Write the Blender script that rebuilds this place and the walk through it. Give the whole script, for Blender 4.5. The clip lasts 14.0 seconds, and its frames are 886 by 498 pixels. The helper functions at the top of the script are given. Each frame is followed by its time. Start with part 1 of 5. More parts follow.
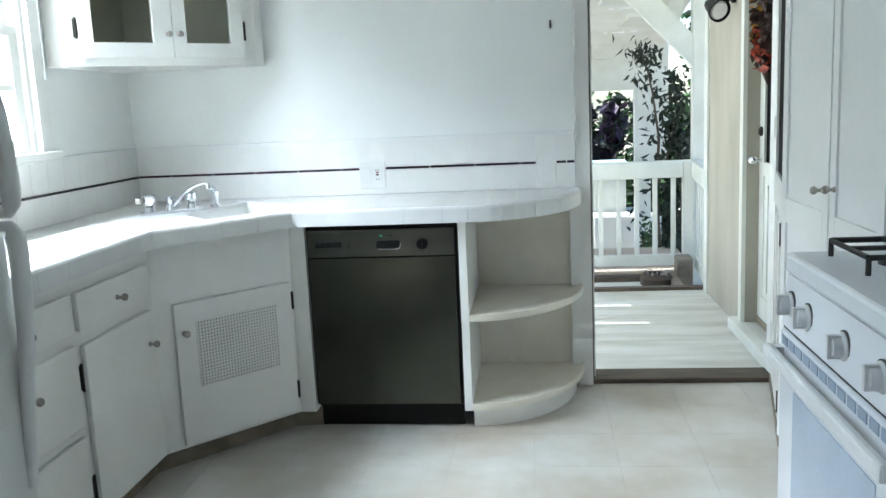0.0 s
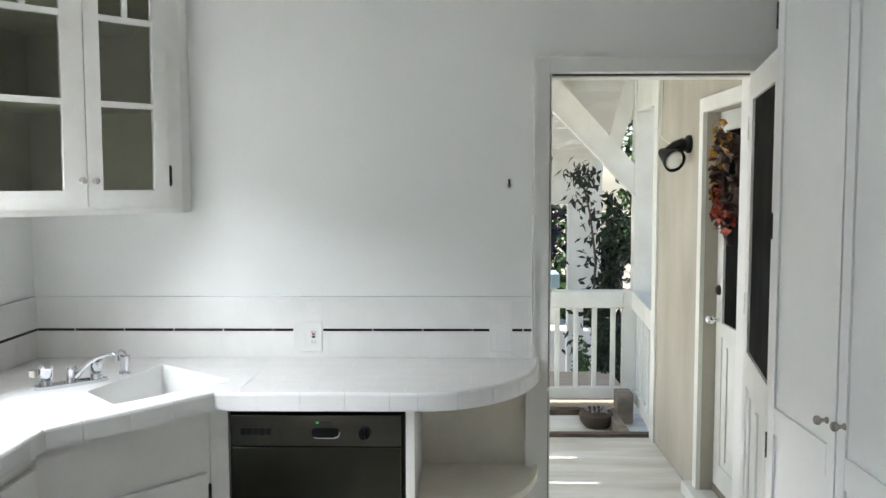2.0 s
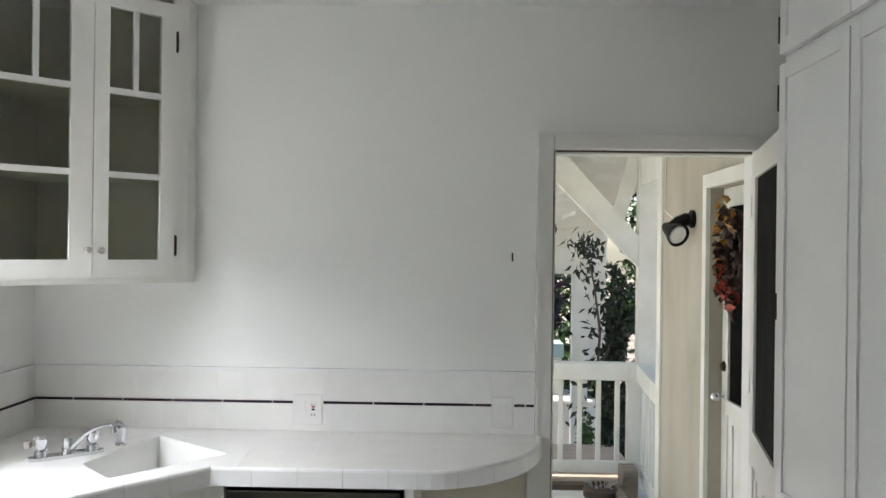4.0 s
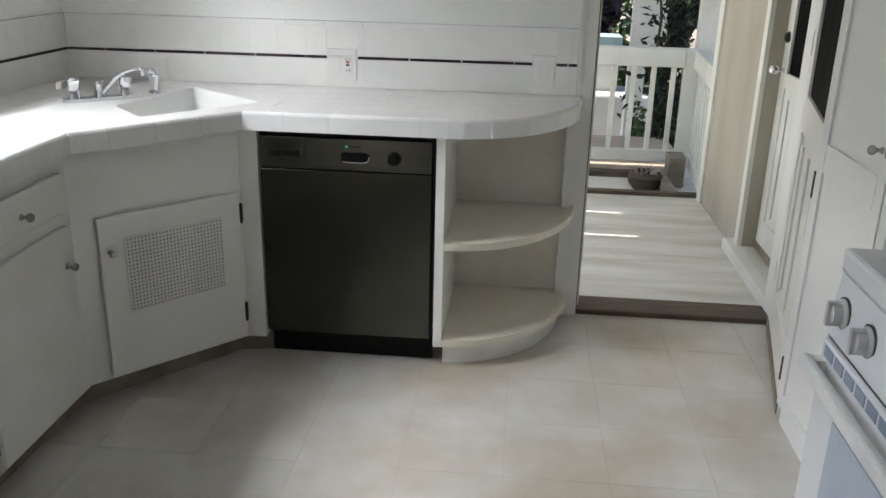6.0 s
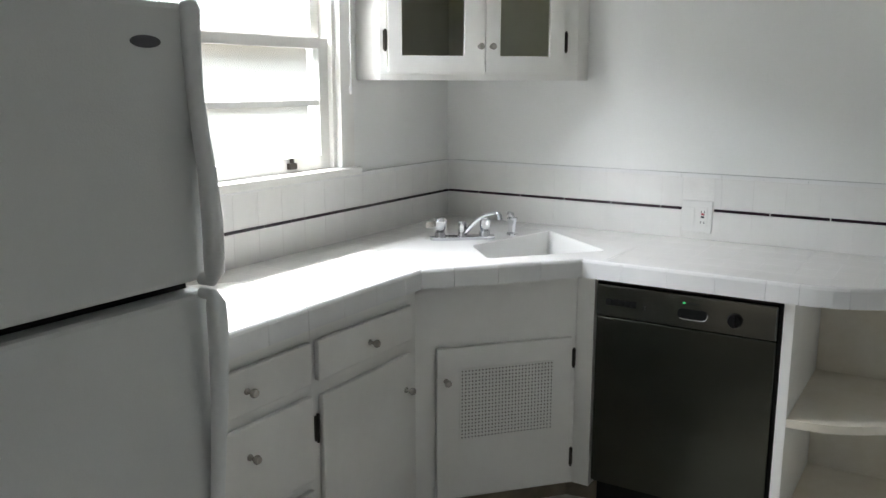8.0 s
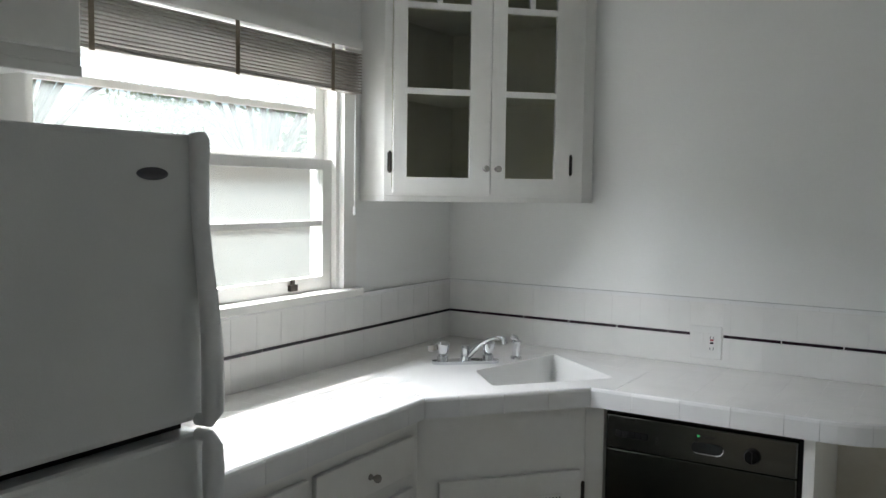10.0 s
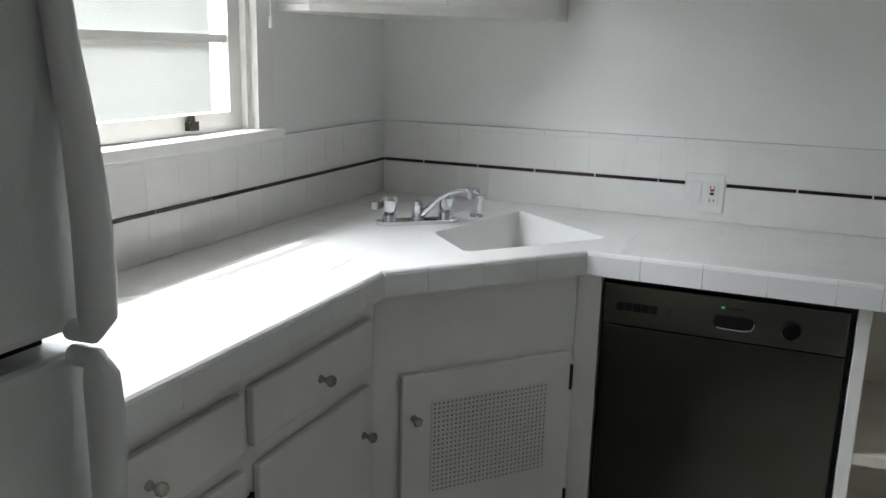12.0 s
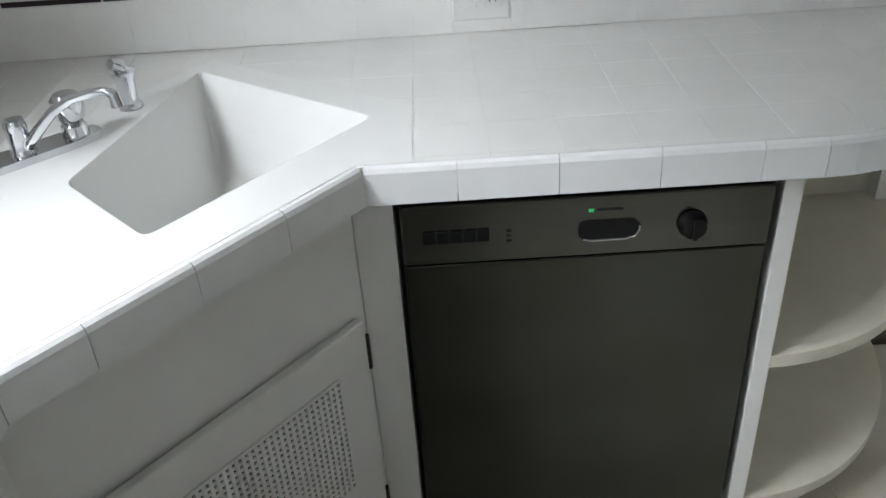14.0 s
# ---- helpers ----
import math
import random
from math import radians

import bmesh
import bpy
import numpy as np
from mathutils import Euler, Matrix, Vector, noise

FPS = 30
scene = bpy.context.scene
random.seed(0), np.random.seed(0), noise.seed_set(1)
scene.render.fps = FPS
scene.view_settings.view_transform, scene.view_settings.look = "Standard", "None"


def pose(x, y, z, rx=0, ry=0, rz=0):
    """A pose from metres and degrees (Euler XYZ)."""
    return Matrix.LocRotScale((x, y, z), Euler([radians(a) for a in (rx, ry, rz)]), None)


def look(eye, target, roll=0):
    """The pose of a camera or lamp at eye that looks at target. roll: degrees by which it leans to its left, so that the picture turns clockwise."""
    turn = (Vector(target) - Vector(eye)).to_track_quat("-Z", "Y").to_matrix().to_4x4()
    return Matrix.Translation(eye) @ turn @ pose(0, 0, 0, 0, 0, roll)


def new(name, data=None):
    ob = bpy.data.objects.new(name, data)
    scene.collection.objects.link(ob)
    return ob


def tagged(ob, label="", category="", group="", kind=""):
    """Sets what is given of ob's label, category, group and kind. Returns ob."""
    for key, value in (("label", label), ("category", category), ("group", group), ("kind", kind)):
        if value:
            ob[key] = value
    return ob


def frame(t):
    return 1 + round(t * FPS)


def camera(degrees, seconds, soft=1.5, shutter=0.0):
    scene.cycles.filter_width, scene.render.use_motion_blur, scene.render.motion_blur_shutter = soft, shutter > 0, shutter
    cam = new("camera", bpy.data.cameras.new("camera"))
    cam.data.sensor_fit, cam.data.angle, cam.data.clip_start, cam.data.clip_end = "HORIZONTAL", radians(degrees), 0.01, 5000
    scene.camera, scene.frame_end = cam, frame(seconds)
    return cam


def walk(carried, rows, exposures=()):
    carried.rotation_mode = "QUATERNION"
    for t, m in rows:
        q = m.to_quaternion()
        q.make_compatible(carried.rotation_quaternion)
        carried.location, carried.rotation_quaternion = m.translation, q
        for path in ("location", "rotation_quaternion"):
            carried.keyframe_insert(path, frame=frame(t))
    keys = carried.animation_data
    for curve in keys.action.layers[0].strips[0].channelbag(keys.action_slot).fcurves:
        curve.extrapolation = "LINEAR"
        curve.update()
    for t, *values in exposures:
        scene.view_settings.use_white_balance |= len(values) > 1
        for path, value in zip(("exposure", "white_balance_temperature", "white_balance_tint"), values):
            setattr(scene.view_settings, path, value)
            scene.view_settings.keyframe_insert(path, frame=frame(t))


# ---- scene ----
cam = camera(55.0, 14.0, soft=1.5)
PATH = [
    (0, (1.885, -3.851, 1.305), (1.658, -1.892, 0.974), -2.6),
    (0.5, (1.784, -3.676, 1.362), (1.671, -1.711, 1.01), -1.5),
    (1, (1.744, -3.558, 1.45), (1.695, -1.584, 1.131), -0.9),
    (1.5, (1.744, -3.491, 1.528), (1.715, -1.505, 1.297), -0.6),
    (2, (1.748, -3.454, 1.631), (1.712, -1.46, 1.479), -0.1),
    (2.2, (1.748, -3.442, 1.669), (1.708, -1.446, 1.553), 0.1),
    (4.3, (1.759, -3.449, 1.66), (1.711, -1.449, 1.661), 0.7),
    (4.5, (1.762, -3.443, 1.642), (1.715, -1.444, 1.584), 0.5),
    (5, (1.756, -3.42, 1.569), (1.727, -1.436, 1.316), 0.1),
    (5.5, (1.796, -3.412, 1.534), (1.758, -1.472, 1.048), 0.7),
    (6, (1.834, -3.357, 1.447), (1.673, -1.478, 0.782), 1.4),
    (6.5, (1.951, -3.295, 1.415), (1.481, -1.492, 0.688), 0.6),
    (7, (1.99, -3.257, 1.449), (1.246, -1.518, 0.801), 0.7),
    (7.5, (1.999, -3.288, 1.498), (1.077, -1.593, 0.97), 0.6),
    (8, (2.009, -3.27, 1.515), (0.973, -1.603, 1.129), 0.1),
    (8.5, (1.983, -3.26, 1.536), (0.925, -1.58, 1.291), 0.2),
    (8.7, (1.983, -3.241, 1.574), (0.913, -1.564, 1.369), 0.1),
    (10.8, (1.863, -3.204, 1.545), (0.858, -1.48, 1.412), 0.5),
    (11, (1.837, -3.154, 1.533), (0.846, -1.425, 1.37), 0.1),
    (11.5, (1.631, -2.977, 1.517), (0.745, -1.204, 1.248), 0.2),
    (12, (1.409, -2.746, 1.431), (0.651, -0.954, 0.97), 1.4),
    (12.5, (1.391, -2.511, 1.433), (0.675, -0.851, 0.578), -0.5),
    (13, (1.218, -2.245, 1.463), (0.688, -0.666, 0.356), -2.3),
    (13.5, (1.054, -2.007, 1.435), (0.786, -0.346, 0.355), -2.8),
    (14, (1.032, -1.737, 1.49), (1.023, -0.049, 0.418), -3.8),
]
EXPOSURES = [(0, 1.31, 5900, 4), (0.5, 0.91, 6000, 6), (1.2, 0.67, 6150, 8), (2.2, 1.04, 6550, 12), (4.5, 0.68, 6700, 13), (5.0, 0.72, 6700, 13), (5.5, 1.02, 6700, 13), (6, 0.64, 6700, 13), (7.0, 1.17, 6700, 13), (7.5, 0.97, 6650, 13), (8.0, 0.58, 6600, 12), (8.5, 0.63, 6550, 12), (10.8, -0.13, 6550, 11), (12, 0.06, 6550, 11), (13, 0.64, 6600, 12), (14, 0.45, 6500, 11)]
walk(cam, [(t, look(eye, target, roll)) for t, eye, target, roll in PATH], EXPOSURES)

# ---- world, sun, lights ----
SUN_ELEVATION, SUN_AZIMUTH = 62.0, 275.0
world = bpy.data.worlds.new("world")
scene.world = world
world.use_nodes = True
wn = world.node_tree.nodes
wn.clear()
sky = wn.new("ShaderNodeTexSky")
sky.sky_type, sky.sun_disc = "NISHITA", False
sky.sun_elevation, sky.sun_rotation = radians(SUN_ELEVATION), radians(SUN_AZIMUTH)
bg, wout = wn.new("ShaderNodeBackground"), wn.new("ShaderNodeOutputWorld")
bg.inputs["Strength"].default_value = 0.15
world.node_tree.links.new(sky.outputs[0], bg.inputs[0])
world.node_tree.links.new(bg.outputs[0], wout.inputs[0])

sun = new("sun", bpy.data.lights.new("sun", "SUN"))
sun.data.energy, sun.data.angle, sun.data.color = 5.0, radians(0.5), (1, 0.96, 0.9)
_e, _a = radians(SUN_ELEVATION), radians(SUN_AZIMUTH)
_to = Vector((math.sin(_a) * math.cos(_e), math.cos(_a) * math.cos(_e), math.sin(_e)))
sun.rotation_mode = "QUATERNION"
sun.rotation_quaternion = _to.to_track_quat("Z", "Y")


def area_light(name, place, target, w, h, watts, colour=(0.9, 0.95, 1.0)):
    data = bpy.data.lights.new(name, "AREA")
    data.shape, data.size, data.size_y, data.energy, data.color = "RECTANGLE", w, h, watts, colour
    ob = new(name, data)
    ob.matrix_world = look(place, target)
    return ob


area_light("daylight_west_window", (-0.50, -1.42, 2.34), (0.05, -1.42, 1.70), 1.35, 0.62, 116, (0.88, 0.935, 1.0))
# Fill lamp in an added, unseen opening; it brightens the stove side.
area_light("added_fill_south", (-0.05, -4.3, 1.5), (1.8, -3.2, 0.8), 1.0, 0.9, 5.5, (0.84, 0.92, 1.0))

# Unseen fill lamp added to brighten the porch, in place of open sky.
area_light("porch_fill", (0.25, 1.75, 1.15), (2.9, 1.75, 1.0), 3.0, 2.1, 8.0, (0.95, 0.98, 1.0))

# ---- materials ----
def material(name, colour, rough=0.5, metal=0.0, tint=None, scale=3.0, bump=0.0, bump_scale=60.0, fine=0.03, coat=0.0,
             stretch=(1, 1, 1), per_object=0.0, ior=1.5, spread=(0.35, 0.68)):
    """A surface with broad stains, fine grain and relief. tint: the colour of the stains."""
    m = bpy.data.materials.new(name)
    m.use_nodes = True
    nt = m.node_tree
    n, l = nt.nodes, nt.links
    b = n["Principled BSDF"]
    b.inputs["Metallic"].default_value = metal
    b.inputs["Coat Weight"].default_value = coat
    b.inputs["IOR"].default_value = ior
    tc, mp = n.new("ShaderNodeNewGeometry"), n.new("ShaderNodeMapping")
    mp.inputs["Scale"].default_value = stretch
    l.new(tc.outputs["Position"], mp.inputs["Vector"])
    big, small = n.new("ShaderNodeTexNoise"), n.new("ShaderNodeTexNoise")
    big.inputs["Scale"].default_value, big.inputs["Detail"].default_value = scale, 5
    small.inputs["Scale"].default_value, small.inputs["Detail"].default_value = bump_scale, 4
    for t in (big, small):
        l.new(mp.outputs[0], t.inputs["Vector"])
    ramp = n.new("ShaderNodeValToRGB")
    ramp.color_ramp.elements[0].position, ramp.color_ramp.elements[1].position = spread
    tint = tint or tuple(c * 0.9 for c in colour)
    ramp.color_ramp.elements[0].color, ramp.color_ramp.elements[1].color = (*tint, 1), (*colour, 1)
    l.new(big.outputs["Fac"], ramp.inputs["Fac"])
    hsv = n.new("ShaderNodeHueSaturation")
    ma = n.new("ShaderNodeMath")
    ma.operation = "MULTIPLY_ADD"
    ma.inputs[1].default_value, ma.inputs[2].default_value = fine * 4, 1 - fine * 2
    l.new(small.outputs["Fac"], ma.inputs[0])
    value = ma.outputs[0]
    if per_object:
        oi, mo, mu = n.new("ShaderNodeObjectInfo"), n.new("ShaderNodeMath"), n.new("ShaderNodeMath")
        mo.operation, mu.operation = "MULTIPLY_ADD", "MULTIPLY"
        mo.inputs[1].default_value, mo.inputs[2].default_value = per_object, 1 - per_object / 2
        l.new(oi.outputs["Random"], mo.inputs[0])
        l.new(mo.outputs[0], mu.inputs[0])
        l.new(value, mu.inputs[1])
        value = mu.outputs[0]
    l.new(value, hsv.inputs["Value"])
    l.new(ramp.outputs["Color"], hsv.inputs["Color"])
    l.new(hsv.outputs["Color"], b.inputs["Base Color"])
    mr = n.new("ShaderNodeMath")
    mr.operation = "MULTIPLY_ADD"
    mr.inputs[1].default_value, mr.inputs[2].default_value = 0.25 * rough, 0.87 * rough
    l.new(big.outputs["Fac"], mr.inputs[0])
    l.new(mr.outputs[0], b.inputs["Roughness"])
    if bump:
        bp = n.new("ShaderNodeBump")
        bp.inputs["Strength"].default_value, bp.inputs["Distance"].default_value = bump, 0.002
        l.new(small.outputs["Fac"], bp.inputs["Height"])
        l.new(bp.outputs[0], b.inputs["Normal"])
    return m


def glass_material(name, colour=(1, 1, 1), rough=0.0):
    m = bpy.data.materials.new(name)
    m.use_nodes = True
    b = m.node_tree.nodes["Principled BSDF"]
    b.inputs["Base Color"].default_value = (*colour, 1)
    b.inputs["Transmission Weight"].default_value = 1.0
    b.inputs["Roughness"].default_value, b.inputs["IOR"].default_value = rough, 1.45
    return m


def glow_material(name, colour, strength):
    m = bpy.data.materials.new(name)
    m.use_nodes = True
    b = m.node_tree.nodes["Principled BSDF"]
    b.inputs["Base Color"].default_value = (*colour, 1)
    b.inputs["Emission Color"].default_value, b.inputs["Emission Strength"].default_value = (*colour, 1), strength
    return m


WALL = material("wall_paint", (0.80, 0.80, 0.775), 0.55, tint=(0.77, 0.775, 0.75), scale=1.2, bump=0.25, bump_scale=90, fine=0.01)
CEIL = material("ceiling_paint", (0.8, 0.8, 0.78), 0.7, bump=0.2)
GLOSS = material("gloss_paint", (0.80, 0.795, 0.76), 0.32, tint=(0.75, 0.74, 0.70), scale=4, bump=0.15, bump_scale=35, fine=0.012, per_object=0.03)
CREAM = material("cream_paint", (0.80, 0.765, 0.675), 0.38, tint=(0.73, 0.68, 0.56), scale=5, bump=0.15, bump_scale=40, fine=0.015)
PANTRY = material("pantry_paint", (0.78, 0.785, 0.78), 0.33, tint=(0.74, 0.75, 0.74), scale=3, bump=0.12, bump_scale=30, fine=0.01)
TILE = material("white_tile", (0.80, 0.79, 0.765), 0.11, tint=(0.76, 0.755, 0.73), scale=7, bump=0.05, bump_scale=25, fine=0.01, per_object=0.018)
TRIM_TILE = material("edge_tile", (0.80, 0.80, 0.79), 0.16, tint=(0.77, 0.77, 0.76), scale=7, bump=0.06, bump_scale=25, fine=0.01, per_object=0.02)
GROUT = material("grout", (0.79, 0.78, 0.755), 0.5, tint=(0.73, 0.72, 0.69), scale=9, bump=0.2, bump_scale=200)
LINER = material("black_liner", (0.02, 0.014, 0.02), 0.12, tint=(0.03, 0.015, 0.022), per_object=0.3)
PORCELAIN = material("porcelain", (0.82, 0.82, 0.8), 0.12, tint=(0.8, 0.8, 0.78), fine=0.005)
VINYL = material("vinyl_tile", (0.62, 0.60, 0.56), 0.36, tint=(0.42, 0.36, 0.27), scale=2.0, bump=0.10, bump_scale=14, fine=0.04, per_object=0.03, spread=(0.26, 0.62))
SEAM = material("floor_seam", (0.50, 0.47, 0.42), 0.7, tint=(0.3, 0.28, 0.24))
STEEL = material("brushed_steel", (0.084, 0.086, 0.074), 0.19, metal=1.0, tint=(0.073, 0.075, 0.064), scale=2, bump=0.02, bump_scale=40, stretch=(1, 1, 3), fine=0.006)
STRIP = material("control_steel", (0.122, 0.124, 0.112), 0.2, metal=1.0, tint=(0.11, 0.112, 0.101), stretch=(1, 1, 12))
BLACK = material("black_plastic", (0.005, 0.005, 0.005), 0.45, tint=(0.003, 0.003, 0.003), ior=1.3)
DARK = material("dark_gap", (0.01, 0.01, 0.01), 0.8)
CHROME = material("chrome", (0.62, 0.63, 0.66), 0.07, metal=1.0, tint=(0.7, 0.71, 0.73), fine=0.0)
HINGE = material("aged_hinge", (0.06, 0.05, 0.04), 0.45, metal=0.6, tint=(0.03, 0.025, 0.02), scale=40)
KNOB = material("glass_knob", (0.55, 0.52, 0.47), 0.08, metal=0.35, tint=(0.4, 0.37, 0.33), scale=50)
FRIDGE = material("textured_enamel", (0.62, 0.63, 0.61), 0.38, tint=(0.60, 0.61, 0.59), bump=0.25, bump_scale=260, fine=0.015)
HANDLE = material("handle_plastic", (0.72, 0.73, 0.72), 0.35, tint=(0.66, 0.67, 0.66))
STOVE = material("stove_enamel", (0.74, 0.76, 0.79), 0.14, tint=(0.72, 0.74, 0.77), fine=0.005)
IRON = material("cast_iron", (0.015, 0.015, 0.015), 0.55, bump=0.4, bump_scale=300)
PORCH = material("deck_paint", (0.79, 0.79, 0.755), 0.5, tint=(0.56, 0.55, 0.485), scale=4, bump=0.25, bump_scale=60, stretch=(0.35, 2, 1), fine=0.03, per_object=0.04)
OLDWOOD = material("weathered_wood", (0.30, 0.27, 0.22), 0.8, tint=(0.16, 0.13, 0.10), scale=12, bump=0.6, bump_scale=80, stretch=(0.3, 3, 1), fine=0.08)
SILLWOOD = material("worn_sill", (0.13, 0.095, 0.065), 0.6, tint=(0.06, 0.045, 0.032), scale=14, stretch=(0.4, 3, 1), fine=0.08, bump=0.3)
STUCCO = material("outside_wall", (0.47, 0.445, 0.375), 0.85, tint=(0.36, 0.335, 0.27), scale=3, bump=0.6, bump_scale=90, stretch=(1, 1, 0.4), fine=0.04)
OUTPAINT = material("outdoor_paint", (0.76, 0.77, 0.73), 0.5, tint=(0.66, 0.67, 0.61), scale=4, bump=0.2, bump_scale=50, fine=0.02)
DOORGLASS = material("dark_screen", (0.004, 0.004, 0.004), 0.4, tint=(0.012, 0.012, 0.011), scale=7, ior=1.03)
BLIND = material("wooden_blind", (0.42, 0.39, 0.345), 0.5, tint=(0.33, 0.30, 0.26), scale=20, stretch=(1, 0.2, 3))
GLASS = glass_material("window_glass")
HAZY = glass_material("hazy_glass")
# A small translucent share puts the window's glare haze into the glass.
_n, _l = HAZY.node_tree.nodes, HAZY.node_tree.links
_mix, _haze = _n.new("ShaderNodeMixShader"), _n.new("ShaderNodeBsdfTranslucent")
_haze.inputs["Color"].default_value = (0.85, 0.93, 0.88, 1)
_mix.inputs[0].default_value = 0.055
_l.new(_n["Principled BSDF"].outputs[0], _mix.inputs[1])
_l.new(_haze.outputs[0], _mix.inputs[2])
_l.new(_mix.outputs[0], _n["Material Output"].inputs[0])
KICK_BROWN = material("brown_kick", (0.30, 0.255, 0.19), 0.6, tint=(0.17, 0.14, 0.095), scale=9)
STOVEKNOB = material("stove_knob", (0.52, 0.52, 0.52), 0.35)
CABIN = material("cabinet_inside", (0.66, 0.65, 0.47), 0.7, tint=(0.58, 0.57, 0.39), scale=4)
LEAF = material("leaf_green", (0.05, 0.11, 0.03), 0.45, tint=(0.02, 0.05, 0.015), scale=2, fine=0.1)
LEAF_LIGHT = material("leaf_light", (0.10, 0.20, 0.04), 0.45, tint=(0.05, 0.12, 0.03), scale=2, fine=0.1)
BARK = material("bark", (0.14, 0.11, 0.08), 0.9, tint=(0.08, 0.06, 0.045), bump=0.8)
GROUND = material("ground", (0.50, 0.44, 0.35), 0.9, tint=(0.2, 0.17, 0.12), scale=2, bump=0.6, fine=0.08)
PLATE = material("switch_plate", (0.80, 0.795, 0.77), 0.3, fine=0.0)
RED = material("red_button", (0.35, 0.03, 0.04), 0.4)
NEIGHBOUR = material("neighbour_wall", (0.72, 0.68, 0.59), 0.85, tint=(0.64, 0.60, 0.51), scale=1.5, bump=0.4)
LEAF_DARK = material("leaf_dark", (0.018, 0.032, 0.014), 0.62, tint=(0.010, 0.016, 0.010), scale=3, fine=0.15)
LEAF_PURPLE = material("leaf_purple", (0.045, 0.02, 0.05), 0.35, tint=(0.02, 0.012, 0.03), scale=3, fine=0.15)
PETAL_Y = material("yellow_leaf", (0.50, 0.27, 0.03), 0.6, tint=(0.25, 0.10, 0.02), scale=30)
PETAL_R = material("red_leaf", (0.45, 0.05, 0.012), 0.6, tint=(0.12, 0.02, 0.01), scale=30)
PETAL_B = material("brown_leaf", (0.06, 0.028, 0.016), 0.7, tint=(0.04, 0.02, 0.015), scale=30)
FROST = material("lamp_glass", (0.88, 0.89, 0.88), 0.35, fine=0.0)
WICKER = material("dark_wicker", (0.07, 0.05, 0.035), 0.7, bump=0.8, bump_scale=150)
LEAF_PALE = material("leaf_pale", (0.17, 0.25, 0.11), 0.5, tint=(0.10, 0.16, 0.07), scale=2, fine=0.1)

# ---- helpers for meshes ----
def box(bm, x0, x1, y0, y1, z0, z1, m=None):
    c = Matrix.Translation(((x0 + x1) / 2, (y0 + y1) / 2, (z0 + z1) / 2)) @ Matrix.Diagonal((abs(x1 - x0), abs(y1 - y0), abs(z1 - z0), 1))
    return bmesh.ops.create_cube(bm, size=1, matrix=(m or Matrix()) @ c)["verts"]


def bevel(bm, width=0.003, segments=2):
    bmesh.ops.bevel(bm, geom=list(bm.edges), offset=width, segments=segments, affect="EDGES", profile=0.5, clamp_overlap=True)


def prism(bm, outline, z0, z1, m=None):
    low = [bm.verts.new((m or Matrix()) @ Vector((x, y, z0))) for x, y in outline]
    high = [bm.verts.new((m or Matrix()) @ Vector((x, y, z1))) for x, y in outline]
    n = len(outline)
    bm.faces.new(low[::-1])
    bm.faces.new(high)
    for i in range(n):
        bm.faces.new((low[i], low[(i + 1) % n], high[(i + 1) % n], high[i]))


def rod(bm, a, b, r0, r1=None, segments=12):
    a, b = Vector(a), Vector(b)
    d = b - a
    m = Matrix.Translation((a + b) / 2) @ d.to_track_quat("Z", "Y").to_matrix().to_4x4()
    bmesh.ops.create_cone(bm, cap_ends=True, segments=segments, radius1=r0, radius2=r0 if r1 is None else r1, depth=d.length, matrix=m)


def sweep(bm, points, radii, segments=10):
    """A round tube along points."""
    pts = [Vector(p) for p in points]
    rings = []
    side = None
    for i, p in enumerate(pts):
        d = (pts[min(i + 1, len(pts) - 1)] - pts[max(i - 1, 0)]).normalized()
        if side is None:
            side = d.orthogonal().normalized()
        side = (side - d * side.dot(d)).normalized()
        up = d.cross(side)
        r = radii[i] if isinstance(radii, (list, tuple)) else radii
        rings.append([bm.verts.new(p + (side * math.cos(2 * math.pi * k / segments) + up * math.sin(2 * math.pi * k / segments)) * r) for k in range(segments)])
    for a, b in zip(rings, rings[1:]):
        for k in range(segments):
            bm.faces.new((a[k], a[(k + 1) % segments], b[(k + 1) % segments], b[k]))
    bm.faces.new(rings[0][::-1])
    bm.faces.new(rings[-1])


def lathe(bm, profile, m=None, segments=24):
    """Turns (radius, height) pairs round z."""
    m = m or Matrix()
    rings = [[bm.verts.new(m @ Vector((r * math.cos(2 * math.pi * k / segments), r * math.sin(2 * math.pi * k / segments), z))) for k in range(segments)] for r, z in profile]
    for a, b in zip(rings, rings[1:]):
        for k in range(segments):
            bm.faces.new((a[k], a[(k + 1) % segments], b[(k + 1) % segments], b[k]))
    bm.faces.new(rings[0][::-1])
    bm.faces.new(rings[-1])


def part(name, bm, material, parent=None, label="", kind="", smooth=False):
    me = bpy.data.meshes.new(name)
    bmesh.ops.recalc_face_normals(bm, faces=bm.faces)
    bm.to_mesh(me)
    bm.free()
    me.materials.append(material)
    if smooth:
        for p in me.polygons:
            p.use_smooth = True
        me.set_sharp_from_angle(angle=radians(40))
    ob = new(name, me)
    if parent:
        ob.parent = parent
    return tagged(ob, label=label, kind=kind)


def boxpart(name, dims, material, parent=None, label="", kind="", bev=0.0, m=None):
    bm = bmesh.new()
    box(bm, *dims, m=m)
    if bev:
        bevel(bm, bev)
    return part(name, bm, material, parent, label, kind)


def thing(name, label, category, group=""):
    return tagged(new(name), label=label, category=category, group=group)


def structure(ob, label=""):
    return tagged(ob, label=label, kind="structure")


